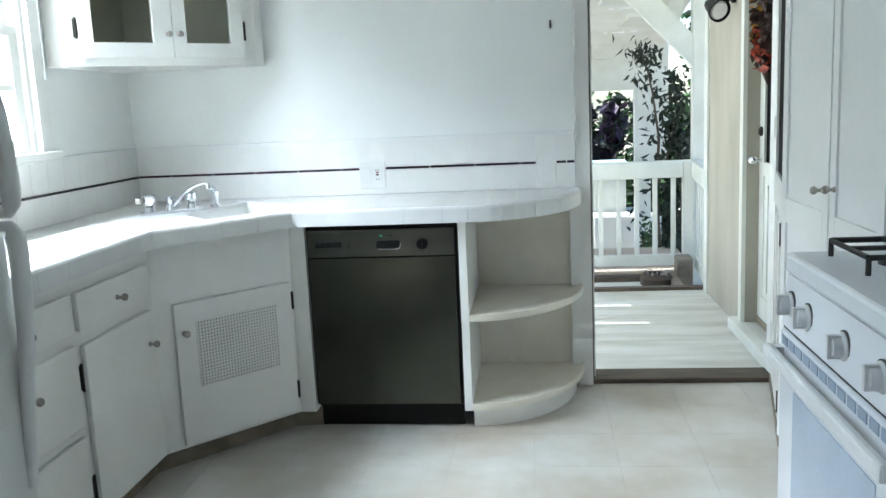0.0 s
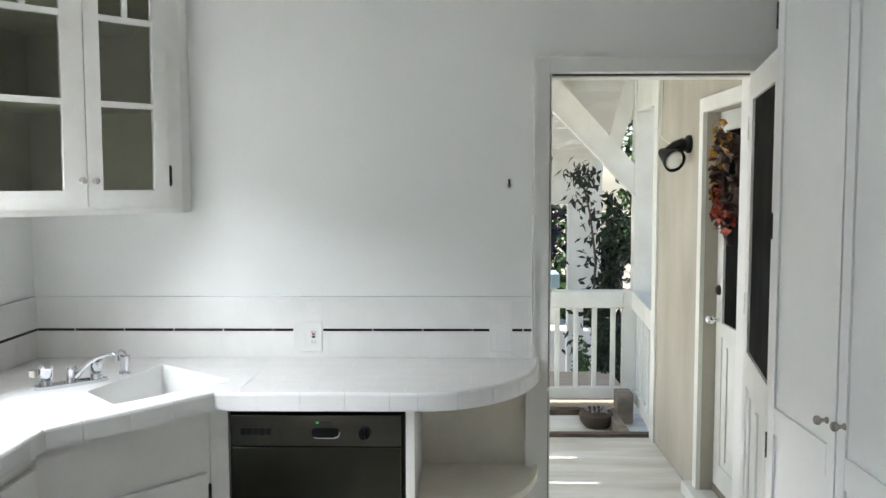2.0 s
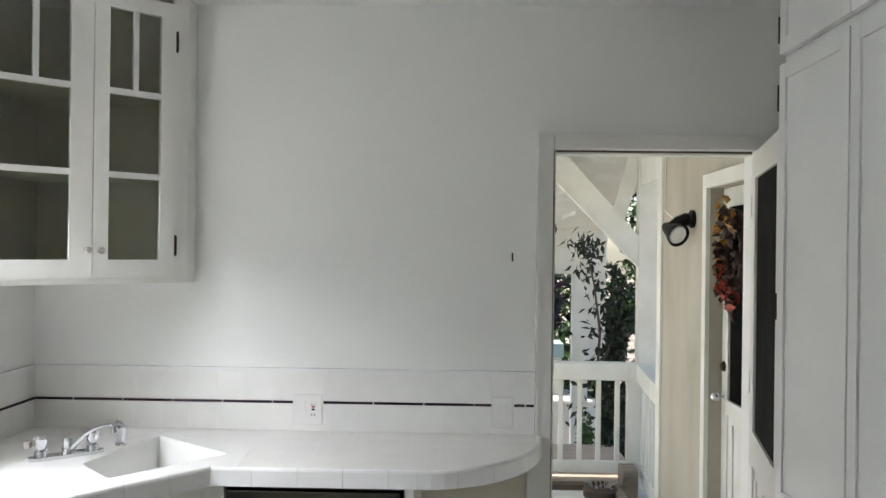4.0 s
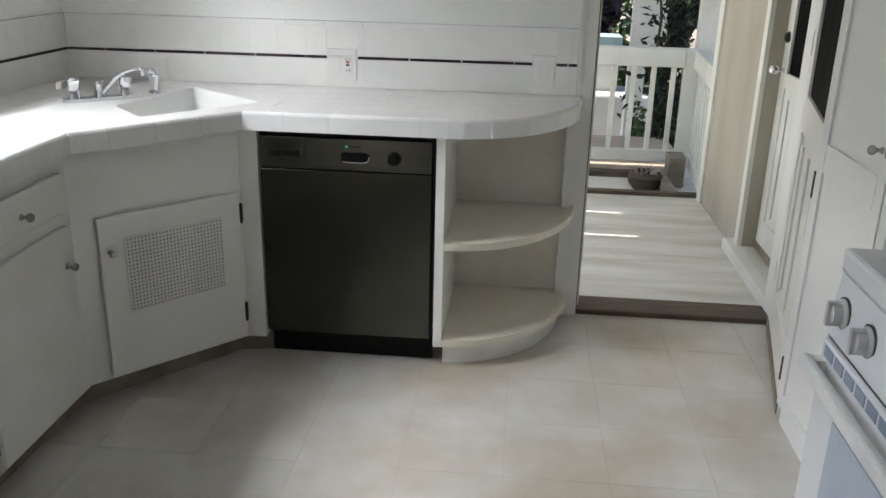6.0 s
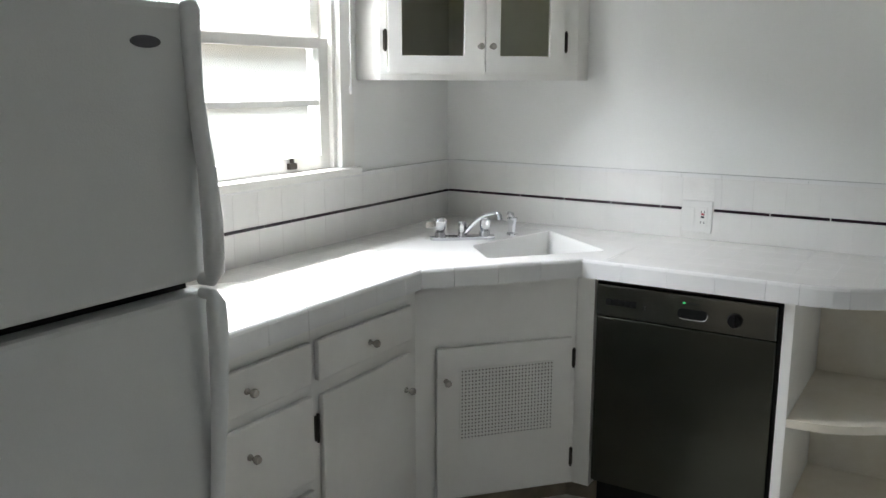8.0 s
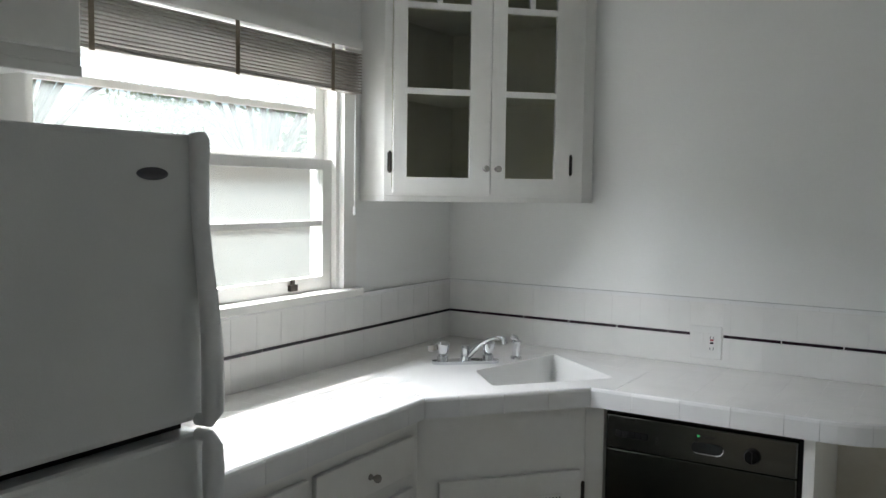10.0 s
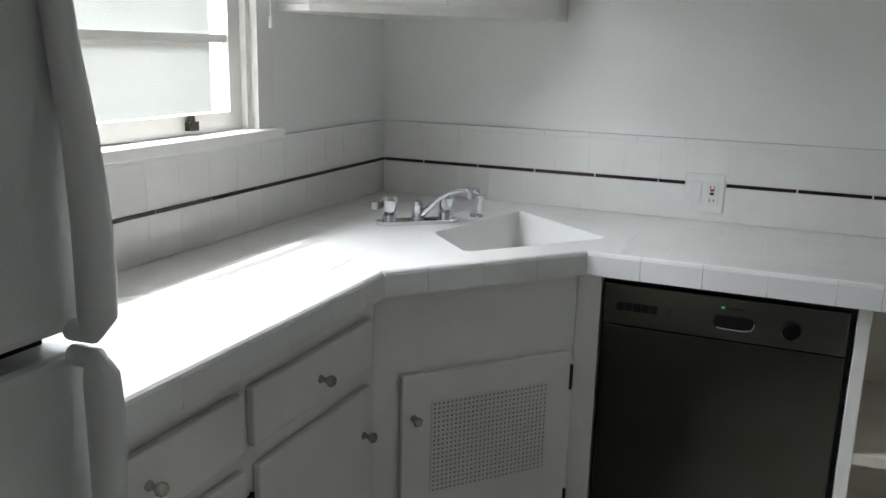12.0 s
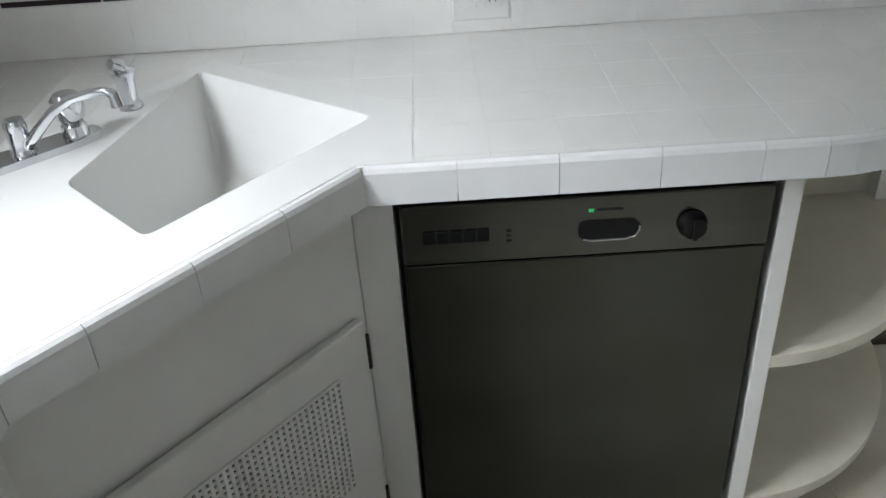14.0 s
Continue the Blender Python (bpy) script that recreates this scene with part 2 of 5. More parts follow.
def frame_on(a, b, z=0.0):
    """A local frame on a face that runs from a to b: x along it, y out of it to the right-hand side, z up."""
    d = Vector((b[0] - a[0], b[1] - a[1], 0)).normalized()
    out = Vector((d.y, -d.x, 0))
    m = Matrix((d, out, Vector((0, 0, 1)))).transposed().to_4x4()
    return Matrix.Translation((a[0], a[1], z)) @ m


# ---- rooms: floor, walls, ceiling ----
T = 0.14
EAST, SOUTH = 3.20, -5.9
structure(boxpart("floor", (-T, EAST + T, SOUTH - T, 0.10, -0.12, -0.004), SEAM), "pale kitchen floor under vinyl tiles")
structure(boxpart("ceiling", (-T, EAST + T, SOUTH - T, T, 2.65, 2.75), CEIL), "plain white kitchen ceiling")
DX0, DX1, DTOP = 2.115, 2.925, 2.075


def wall_with_hole(name, x0, x1, y0, y1, z1, holes, axis, label, m=WALL):
    """Pieces round the holes (from, to, bottom, top) joined to one wall."""
    bm = bmesh.new()
    lo, hi = (x0, x1) if axis == "x" else (y0, y1)

    def put(a, b, z0, z):
        if b - a > 1e-4 and z - z0 > 1e-4:
            box(bm, *((a, b, y0, y1) if axis == "x" else (x0, x1, a, b)), z0, z)

    at = lo
    for a, b, z0, z in sorted(holes):
        put(at, a, 0, z1)
        put(a, b, 0, z0)
        put(a, b, z, z1)
        at = b
    put(at, hi, 0, z1)
    return structure(part(name, bm, m), label)


wall_with_hole("wall_north", -T, EAST + T, 0, T, 2.65, [(DX0, DX1, 0, DTOP)], "x", "white painted kitchen wall with the porch doorway")
WY0, WY1, WZ0, WZ1 = -2.00, -0.78, 1.20, 2.06
# The southern hole is unseen, added only for the fill lamp.
wall_with_hole("wall_west", -T, 0, SOUTH, 0, 2.65, [(WY0, WY1, WZ0, WZ1), (-4.9, -3.7, 1.0, 2.0)], "y", "white painted kitchen wall with the sink window")
wall_with_hole("wall_east", EAST, EAST + T, SOUTH, 0, 2.65, [], "y", "white painted kitchen wall behind the stove")
wall_with_hole("wall_south", -T, EAST + T, SOUTH - T, SOUTH, 2.65, [], "x", "plain white wall closing the kitchen")
from mathutils.geometry import tessellate_polygon

# ---- base cabinets ----
KICK = 0.085
FACE_Y, FACE_X = -0.565, 0.50
CA, CB = (0.50, -1.02), (0.885, -0.578)


def knob(parent, m, x, z, material=KNOB):
    bm = bmesh.new()
    lathe(bm, [(0.009, 0), (0.009, 0.003), (0.0055, 0.006), (0.005, 0.014), (0.0085, 0.018), (0.012, 0.023), (0.0125, 0.029), (0.0095, 0.034), (0.001, 0.035)],
          m @ Matrix.Translation((x, 0.0, z)) @ Matrix.Rotation(-math.pi / 2, 4, "X"), 12)
    return part("knob", bm, material, parent, "small round glassy knob", smooth=True)


def hinge(parent, m, x, z, h=0.062, w=0.016):
    bm = bmesh.new()
    box(bm, x - w / 2, x + w / 2, 0, 0.004, z - h / 2, z + h / 2, m)
    rod(bm, m @ Vector((x, 0.006, z - h * 0.58)), m @ Vector((x, 0.006, z + h * 0.58)), 0.0045, segments=8)
    return part("hinge", bm, HINGE, parent, "dark aged metal hinge")


def panel(name, parent, m, x0, x1, z0, z1, label="", material=GLOSS, out=0.019):
    bm = bmesh.new()
    box(bm, x0, x1, 0.001, out, z0, z1, m)
    bevel(bm, 0.004)
    return part(name, bm, material, parent, label)


# corner sink cabinet
sink_cab = thing("corner_sink_cabinet", "white painted corner cabinet under the sink with a lattice door", "cabinet")
m = frame_on(CA, CB)
L = math.dist(CA, CB)
bm = bmesh.new()
prism(bm, [(0.01, -0.01), (0.01, -1.015), (0.445, -1.015), (0.445, -0.985), (0.845, -0.52), (0.953, -0.50), (0.953, -0.01)][::-1], 0.0, KICK - 0.0005)
part("toe_kick", bm, KICK_BROWN, sink_cab, "brown recessed toe kick")
door = panel("door", sink_cab, m, 0.072, 0.568, 0.10, 0.64, "white door with a square pierced vent lattice")
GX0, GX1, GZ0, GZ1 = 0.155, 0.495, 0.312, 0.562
# A dark plate on the solid door paints the shade inside the holes.
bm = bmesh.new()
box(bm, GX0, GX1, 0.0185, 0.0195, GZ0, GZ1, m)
part("vent_hole_shade", bm, material("vent_shadow", (0.12, 0.11, 0.085), 0.9), door, "dark plate painted as the shade in the lattice holes")
bm = bmesh.new()
nx, nz = 28, 20
for i in range(nx + 1):
    x = GX0 + (GX1 - GX0) * i / nx
    box(bm, x - 0.0032, x + 0.0032, 0.0197, 0.0235, GZ0, GZ1, m)
for i in range(nz + 1):
    z = GZ0 + (GZ1 - GZ0) * i / nz
    box(bm, GX0, GX1, 0.0197, 0.0228, z - 0.0030, z + 0.0030, m)
part("lattice", bm, GLOSS, door, "fine white square lattice")
knob(door, m @ Matrix.Translation((0, 0.019, 0)), 0.104, 0.527)
for z in (0.560, 0.187):
    hinge(sink_cab, m, 0.580, z)

# drawer and door cabinet along the window wall
m = frame_on((FACE_X, -2.02), (FACE_X, -1.02))      # x = y + 2.02


def west(y):
    return y + 2.02


base = thing("base_cabinet", "white painted base cabinet with one door and a drawer", "cabinet")
boxpart("body", (0.01, FACE_X, -1.5405, -1.0155, KICK, 0.865), GLOSS, base)
boxpart("toe_kick", (0.01, 0.445, -1.5405, -1.0155, 0, KICK), KICK_BROWN, base)
d = panel("drawer_front", base, m, west(-1.526), west(-1.062), 0.690, 0.808)
knob(d, m @ Matrix.Translation((0, 0.019, 0)), west(-1.290), 0.742)
d = panel("door", base, m, west(-1.512), west(-1.062), 0.105, 0.645)
knob(d, m @ Matrix.Translation((0, 0.019, 0)), west(-1.100), 0.530)
for z in (0.547, 0.193):
    hinge(base, m, west(-1.522), z, 0.075, 0.02)
stack = thing("drawer_cabinet", "white painted base cabinet with three drawers beside the refrigerator", "cabinet")
boxpart("body", (0.01, FACE_X, -2.02, -1.541, KICK, 0.865), GLOSS, stack)
boxpart("toe_kick", (0.01, 0.445, -2.02, -1.541, 0, KICK), KICK_BROWN, stack)
for z0, z1, zk in ((0.690, 0.810, 0.738), (0.405, 0.655, 0.56), (0.13, 0.375, 0.27)):
    d = panel("drawer_front", stack, m, west(-2.0), west(-1.556), z0, z1)
    knob(d, m @ Matrix.Translation((0, 0.019, 0)), west(-1.806), zk + 0.012)

# dishwasher
dw = thing("dishwasher", "brushed stainless steel built-in dishwasher under the tiled counter", "dishwasher")
X0, X1 = 0.952, 1.562
boxpart("body", (X0 + 0.012, X1 - 0.012, -0.55, -0.02, 0.10, 0.838), BLACK, dw)
boxpart("door", (X0 + 0.009, X1 - 0.011, -0.580, -0.551, 0.115, 0.725), STEEL, dw, "brushed stainless steel door", bev=0.004)
cp = boxpart("control_panel", (X0 + 0.009, X1 - 0.011, -0.584, -0.551, 0.728, 0.838), STRIP, dw, "steel control strip", bev=0.004)
for k in range(5):
    boxpart("button", (0.995 + k * 0.0215, 1.015 + k * 0.0215, -0.588, -0.584, 0.769, 0.791), BLACK, cp, bev=0.002)
bm = bmesh.new()
box(bm, 1.242, 1.338, -0.5865, -0.5842, 0.760, 0.793)
bmesh.ops.bevel(bm, geom=[e for e in bm.edges if abs(e.verts[0].co.y - e.verts[1].co.y) > 0.001], offset=0.013, segments=5, affect="EDGES", profile=0.5)
part("handle_recess", bm, BLACK, cp, "black finger recess", smooth=True)
bm = bmesh.new()
sweep(bm, [(1.250, -0.587, 0.761), (1.262, -0.5875, 0.7585), (1.318, -0.5875, 0.7585), (1.333, -0.587, 0.7625), (1.3395, -0.587, 0.773), (1.3395, -0.587, 0.782)], 0.0022, 8)
part("handle_rim", bm, CHROME, cp, smooth=True)
bm = bmesh.new()
lathe(bm, [(0.024, 0), (0.024, 0.005), (0.019, 0.018), (0.001, 0.019)], Matrix.Translation((1.424, -0.584, 0.776)) @ Matrix.Rotation(math.pi / 2, 4, "X"))
box(bm, 1.421, 1.427, -0.608, -0.598, 0.758, 0.794)
part("dial", bm, BLACK, cp, "black round programme dial", smooth=True)
boxpart("indicator", (1.258, 1.266, -0.5865, -0.584, 0.810, 0.815), glow_material("green_light", (0.02, 0.4, 0.12), 0.35), cp, "small green light")
for k in range(3):
    boxpart("dial_mark", (1.128, 1.136, -0.5855, -0.584, 0.765 + 0.009 * k, 0.768 + 0.009 * k), DARK, cp)
boxpart("dial_mark", (1.272, 1.312, -0.5855, -0.584, 0.811, 0.814), DARK, cp)
boxpart("kick_plate", (X0 + 0.004, X1 - 0.004, -0.503, -0.47, 0.0, 0.114), BLACK, dw, "black kick plate", bev=0.003)
boxpart("surround", (X0 + 0.001, X1 - 0.001, -0.556, -0.5505, 0.113, 0.853), DARK, dw)

# quarter-round open shelves
shelf = thing("corner_shelf_unit", "white open quarter-round shelf unit at the counter's end", "shelf unit")


def quarter(rx, ry, x0=1.598, n=20):
    return [(x0, -0.002)] + [(x0 + rx * math.sin(a), -ry * math.cos(a)) for a in (math.pi / 2 * k / n for k in range(n + 1))]


for z0, z1, rx, ry in ((0.455, 0.482, 0.475, 0.575), (0.085, 0.112, 0.475, 0.575)):
    bm = bmesh.new()
    prism(bm, quarter(rx, ry), z0, z1)
    part("shelf", bm, CREAM, shelf)
bm = bmesh.new()
prism(bm, quarter(0.44, 0.525), 0.0, 0.0845)
part("plinth", bm, GLOSS, shelf)
boxpart("side_panel", (1.566, 1.5975, FACE_Y - 0.012, -0.002, 0.0848, 0.865), GLOSS, shelf, bev=0.002)
boxpart("back_panel", (1.5985, 2.02, -0.014, -0.001, 0.113, 0.865), CREAM, shelf)
bm = bmesh.new()
box(bm, 2.0205, 2.056, -0.055, -0.001, 0.113, 0.865)
part("end_post", bm, GLOSS, shelf)
bm = bmesh.new()
box(bm, 0.8865, 0.951, FACE_Y - 0.012, -0.45, 0.085, 0.865)
structure(part("trim", bm, GLOSS), "white painted stile beside the dishwasher")

# ---- tiled counter with the sink ----
ZC = 0.920
U = Vector((CB[0] - CA[0], CB[1] - CA[1], 0)).normalized()
EDGE_A, EDGE_B = (0.545, -1.045), (0.915, -0.610)
SINK = [(0.572, -0.135), (0.926, -0.412), (0.632, -0.768), (0.464, -0.590)]
N_ARC = 16
arc = [(1.61 + 0.468 * math.sin(a), -0.610 * math.cos(a)) for a in (math.pi / 2 * k / N_ARC for k in range(N_ARC + 1))]
outline = [(0.004, -0.004), (0.004, -2.02), (0.545, -2.02), EDGE_A, EDGE_B] + arc[:-1] + [(2.078, -0.004)]


def plate_with_hole(outer, hole, z0, z1):
    """A slab whose hole goes through it, cut by a boolean-free fill."""
    bm = bmesh.new()
    for z in (z0, z1):
        for pts in (outer, hole):
            for x, y in pts:
                bm.verts.new((x, y, z))
    bm.verts.ensure_lookup_table()
    n = len(outer) + len(hole)
    flat = [[Vector((x, y, 0)) for x, y in outer], [Vector((x, y, 0)) for x, y in hole]]
    for tri in tessellate_polygon(flat):
        bm.faces.new([bm.verts[i] for i in tri])
        bm.faces.new([bm.verts[n + i] for i in tri[::-1]])
    for base_i, count in ((0, len(outer)), (len(outer), len(hole))):
        for i in range(count):
            a, b = base_i + i, base_i + (i + 1) % count
            bm.faces.new((bm.verts[a], bm.verts[b], bm.verts[n + b], bm.verts[n + a]))
    bmesh.ops.recalc_face_normals(bm, faces=bm.faces)
    return bm


# the cabinet is open inside, where the bowl hangs
part("body", plate_with_hole([(0.01, -0.01), (0.01, -1.015), (CA[0], -1.015), CB, (0.8855, -0.449), (0.950, -0.449), (0.950, -0.01)], [(0.575, -0.11), (0.942, -0.16), (0.942, -0.441), (0.877, -0.45), (0.872, -0.56), (0.50, -0.96), (0.40, -0.96), (0.40, -0.50)], KICK, 0.865), GLOSS, sink_cab)

counter = thing("tiled_countertop", "white square-tiled countertop with a raised tile edge round the corner", "countertop")
inner = [(0.006, -0.006), (0.006, -2.02), (0.53, -2.02), (0.53, -1.04), (0.905, -0.598)] + [(1.61 + 0.456 * math.sin(a), -0.598 * math.cos(a)) for a in (math.pi / 2 * k / N_ARC for k in range(N_ARC))] + [(2.066, -0.006)]
part("bed", plate_with_hole(inner, SINK, 0.866, ZC - 0.0006), GROUT, counter, "pale grout bed")


def inside(p, poly):
    hit = False
    for (x0, y0), (x1, y1) in zip(poly, poly[1:] + poly[:1]):
        if (y0 > p[1]) != (y1 > p[1]) and p[0] < (x1 - x0) * (p[1] - y0) / (y1 - y0) + x0:
            hit = not hit
    return hit


def clip(poly, p, q, keep_left=True):
    """The part of poly on one side of the line p to q."""
    out = []

    def side(v):
        s = (q[0] - p[0]) * (v[1] - p[1]) - (q[1] - p[1]) * (v[0] - p[0])
        return s if keep_left else -s

    for a, b in zip(poly, poly[1:] + poly[:1]):
        sa, sb = side(a), side(b)
        if sa >= 0:
            out.append(a)
        if sa * sb < 0:
            t = sa / (sa - sb)
            out.append((a[0] + (b[0] - a[0]) * t, a[1] + (b[1] - a[1]) * t))
    return out


def area(poly):
    return abs(sum(a[0] * b[1] - b[0] * a[1] for a, b in zip(poly, poly[1:] + poly[:1]))) / 2


G = 0.1145
MESHES = {}


def flat_piece(name, poly, z0, z1, mat, parent, key=None, bev=0.0004):
    """A thin tile whose outline is poly; alike tiles share one mesh."""
    cx, cy = sum(p[0] for p in poly) / len(poly), sum(p[1] for p in poly) / len(poly)
    if key is None or key not in MESHES:
        bm = bmesh.new()
        local = [(x - cx, y - cy) for x, y in poly]
        top = [(x * (1 - bev / max(0.01, math.hypot(x, y))), y * (1 - bev / max(0.01, math.hypot(x, y)))) for x, y in local]
        a = [bm.verts.new((x, y, z0)) for x, y in local]
        b = [bm.verts.new((x, y, z1 - bev)) for x, y in local]
        c = [bm.verts.new((x, y, z1)) for x, y in top]
        n = len(poly)
        bm.faces.new(c)
        for r, s in ((a, b), (b, c)):
            for i in range(n):
                bm.faces.new((r[i], r[(i + 1) % n], s[(i + 1) % n], s[i]))
        bmesh.ops.recalc_face_normals(bm, faces=bm.faces)
        me = bpy.data.meshes.new(name)
        bm.to_mesh(me)
        bm.free()
        me.materials.append(mat)
        if key is not None:
            MESHES[key] = me
    else:
        me = MESHES[key]
    ob = new(name, me)
    ob.location = (cx, cy, 0)
    ob.parent = parent
    return ob


def counter_tiles():
    g = 0.0003
    # north run: grid square to the wall; lines 0.992, 1.105, 1.22
    arc_in = [(1.61 + 0.45 * math.sin(a), -0.592 * math.cos(a)) for a in (math.pi / 2 * k / N_ARC for k in range(N_ARC + 1))]
    for i in range(-1, 20):
        for j in range(0, 19):
            x0, y0 = 0.0 + 0.0755 - G + i * G, -0.006 - (j + 1) * G
            poly = [(x0 + g, y0 + g), (x0 + G - g, y0 + g), (x0 + G - g, y0 + G - g), (x0 + g, y0 + G - g)]
            full = area(poly)
            poly = clip(poly, (0.007, 0), (0.007, -1), True)
            if len(poly) < 3:
                continue
            poly = clip(poly, (0, -2.02), (1, -2.02), True)
            # front limits
            cx = x0 + G / 2
            cy = y0 + G / 2
            if cx < 0.95 and cy < -0.0:
                poly2 = clip(poly, (0.528, -2.2), (0.528, -1.036), True) if cy < -1.04 else poly
                poly2 = clip(poly2, (0.528, -1.036), (0.902, -0.596), True) if len(poly2) > 2 else poly2
                if cy < -0.48 and len(poly2) > 2 and cx < 0.6:
                    poly2 = clip(poly2, (0.528, -2.2), (0.528, -1.036), True)
                poly = poly2
            if len(poly) > 2 and cx > 0.85:
                poly = clip(poly, (0, -0.592), (1, -0.592), True)
            if len(poly) > 2 and cx > 1.55:
                for a, b in zip(arc_in, arc_in[1:]):
                    if len(poly) > 2:
                        poly = clip(poly, a, b, True)
            if len(poly) < 3 or area(poly) < 1e-4:
                continue
            # the sink rim
            pieces = [poly]
            for rim in (RIM_LEFT, RIM_RIGHT):
                left = []
                for whole in pieces:
                    rest = whole
                    cut = []
                    for a, b in zip(rim, rim[1:] + rim[:1]):
                        if len(rest) < 3:
                            break
                        outp = clip(rest, a, b, False)
                        if len(outp) > 2 and area(outp) > 1e-4:
                            cut.append(outp)
                        rest = clip(rest, a, b, True)
                    left += cut if len(rest) > 2 and area(rest) > 1e-6 else [whole]
                pieces = left
            for p in pieces:
                key = "counter_tile" if abs(area(p) - full) < 1e-7 and len(p) == 4 else None
                flat_piece("tile", p, ZC - 0.0065, ZC, TILE, counter, key)


# rim of the cast sink lies flush with the tiles
def grow(poly, d):
    cx, cy = sum(p[0] for p in poly) / len(poly), sum(p[1] for p in poly) / len(poly)
    return [(x + (x - cx) / math.hypot(x - cx, y - cy) * d, y + (y - cy) / math.hypot(x - cx, y - cy) * d) for x, y in poly]


RIM = [(0.250, -0.900), (0.5305, -1.0285), (0.9035, -0.5935), (0.989, -0.5935), (0.989, -0.378), (0.590, -0.080), (0.235, -0.600)]
RIM_LEFT = RIM[:3] + RIM[5:]
RIM_RIGHT = RIM[2:6]


def edge_tiles():
    """Nosing tiles with a rounded top edge, along the counter's front."""
    h = 0.055
    front = [(0.545, -2.02), EDGE_A, EDGE_B, (1.61, -0.610)] + arc[1:]
    prof = [(0.0, ZC - 0.006 - h), (0.0, ZC - 0.008), (-0.003, ZC - 0.001), (-0.008, ZC + 0.003), (-0.016, ZC + 0.002), (-0.017, ZC - 0.006 - h)]
    segs = []
    for a, b, first in ((front[0], front[1], 0.12), (front[1], front[2], 0.112), (front[2], front[3], 0.139)):
        a, b = Vector(a), Vector(b)
        length = (b - a).length
        stops = [0.0] + [first + 0.153 * k for k in range(9) if first + 0.153 * k < length - 0.06] + [length]
        for u, v in zip(stops, stops[1:]):
            segs.append((tuple(a.lerp(b, u / length)), tuple(a.lerp(b, v / length))))
    groups = [[s] for s in segs]
    pts = arc
    for k in range(0, N_ARC, 3):
        groups.append([(pts[i], pts[i + 1]) for i in range(k, min(k + 3, N_ARC))])
    for gi, g in enumerate(groups):
        bm = bmesh.new()
        line = [g[0][0]] + [s[1] for s in g]
        rings = []
        for i, p in enumerate(line):
            a, b = line[max(i - 1, 0)], line[min(i + 1, len(line) - 1)]
            d = Vector((b[0] - a[0], b[1] - a[1])).normalized()
            out = Vector((d.y, -d.x))
            nudge = 0.0006 if i == 0 else (-0.0006 if i == len(line) - 1 else 0)
            rings.append([bm.verts.new((p[0] + d.x * nudge + out.x * o, p[1] + d.y * nudge + out.y * o, z)) for o, z in prof])
        for r, s in zip(rings, rings[1:]):
            for k in range(len(prof)):
                bm.faces.new((r[k], r[(k + 1) % len(prof)], s[(k + 1) % len(prof)], s[k]))
        bm.faces.new(rings[0][::-1])
        bm.faces.new(rings[-1])
        part("edge_tile", bm, TRIM_TILE, counter)


edge_tiles()

sink = thing("corner_sink", "white porcelain corner sink basin set into the tiles", "sink")
bm = bmesh.new()
DEPTH = 0.20
cx, cy = sum(p[0] for p in SINK) / 4, sum(p[1] for p in SINK) / 4


def rounded(poly, rad=0.018):
    """The outline with each corner rounded by a short curve of four points."""
    pts = []
    for k in range(len(poly)):
        p, q, w = Vector(poly[k - 1]), Vector(poly[k]), Vector(poly[(k + 1) % len(poly)])
        a, b = q + (p - q).normalized() * rad, q + (w - q).normalized() * rad
        for t in (0, 0.33, 0.67, 1):
            v = a * (1 - t) ** 2 + q * 2 * t * (1 - t) + b * t * t
            pts.append((v.x, v.y))
    return pts


ROUND_SINK = rounded(SINK)


def loop(scale, z):
    return [bm.verts.new((cx + (x - cx) * scale, cy + (y - cy) * scale, z)) for x, y in ROUND_SINK]


rings = [loop(a, ZC + b) for a, b in ((1.0, 0.0008), (0.985, 0.0002), (0.975, -0.005), (0.965, -0.02), (0.935, -0.09), (0.90, -0.14), (0.83, -0.175), (0.70, -0.194), (0.45, -0.203), (0.12, -0.206),
                                      (0.12, -0.214), (0.9, -0.214), (0.998, -0.01))]
for r, s in zip(rings, rings[1:]):
    for k in range(16):
        bm.faces.new((r[k], r[(k + 1) % 16], s[(k + 1) % 16], s[k]))
bm.faces.new(rings[9])
part("basin", bm, PORCELAIN, sink, smooth=True)
bm = bmesh.new()
lathe(bm, [(0.04, 0), (0.042, 0.003), (0.03, 0.004), (0.028, 0.001), (0.001, 0.001)], Matrix.Translation((cx, cy, ZC - 0.2055)))
part("drain", bm, CHROME, sink, "chrome drain")


part("deck", plate_with_hole(grow(RIM, -0.0006), ROUND_SINK, ZC - 0.004, ZC + 0.0008), PORCELAIN, sink, "smooth flat porcelain deck")

# faucet behind the bowl
faucet = thing("faucet", "chrome two-handle faucet with a curved spout behind the sink", "faucet")
F0, F1 = Vector((0.285, -0.575, ZC)), Vector((0.460, -0.415, ZC))
fm = frame_on((F0.x, F0.y), (F1.x, F1.y), ZC + 0.001)
fl = (F1 - F0).length
bm = bmesh.new()
pl = [(fl / 2 + (fl / 2 + 0.008) * c, 0.030 * s) for c, s in ((math.copysign(abs(math.cos(a)) ** 0.45, math.cos(a)), math.copysign(abs(math.sin(a)) ** 0.7, math.sin(a))) for a in (2 * math.pi * k / 28 for k in range(28)))]
prism(bm, pl, 0.0, 0.012, fm)
part("base_plate", bm, CHROME, faucet)
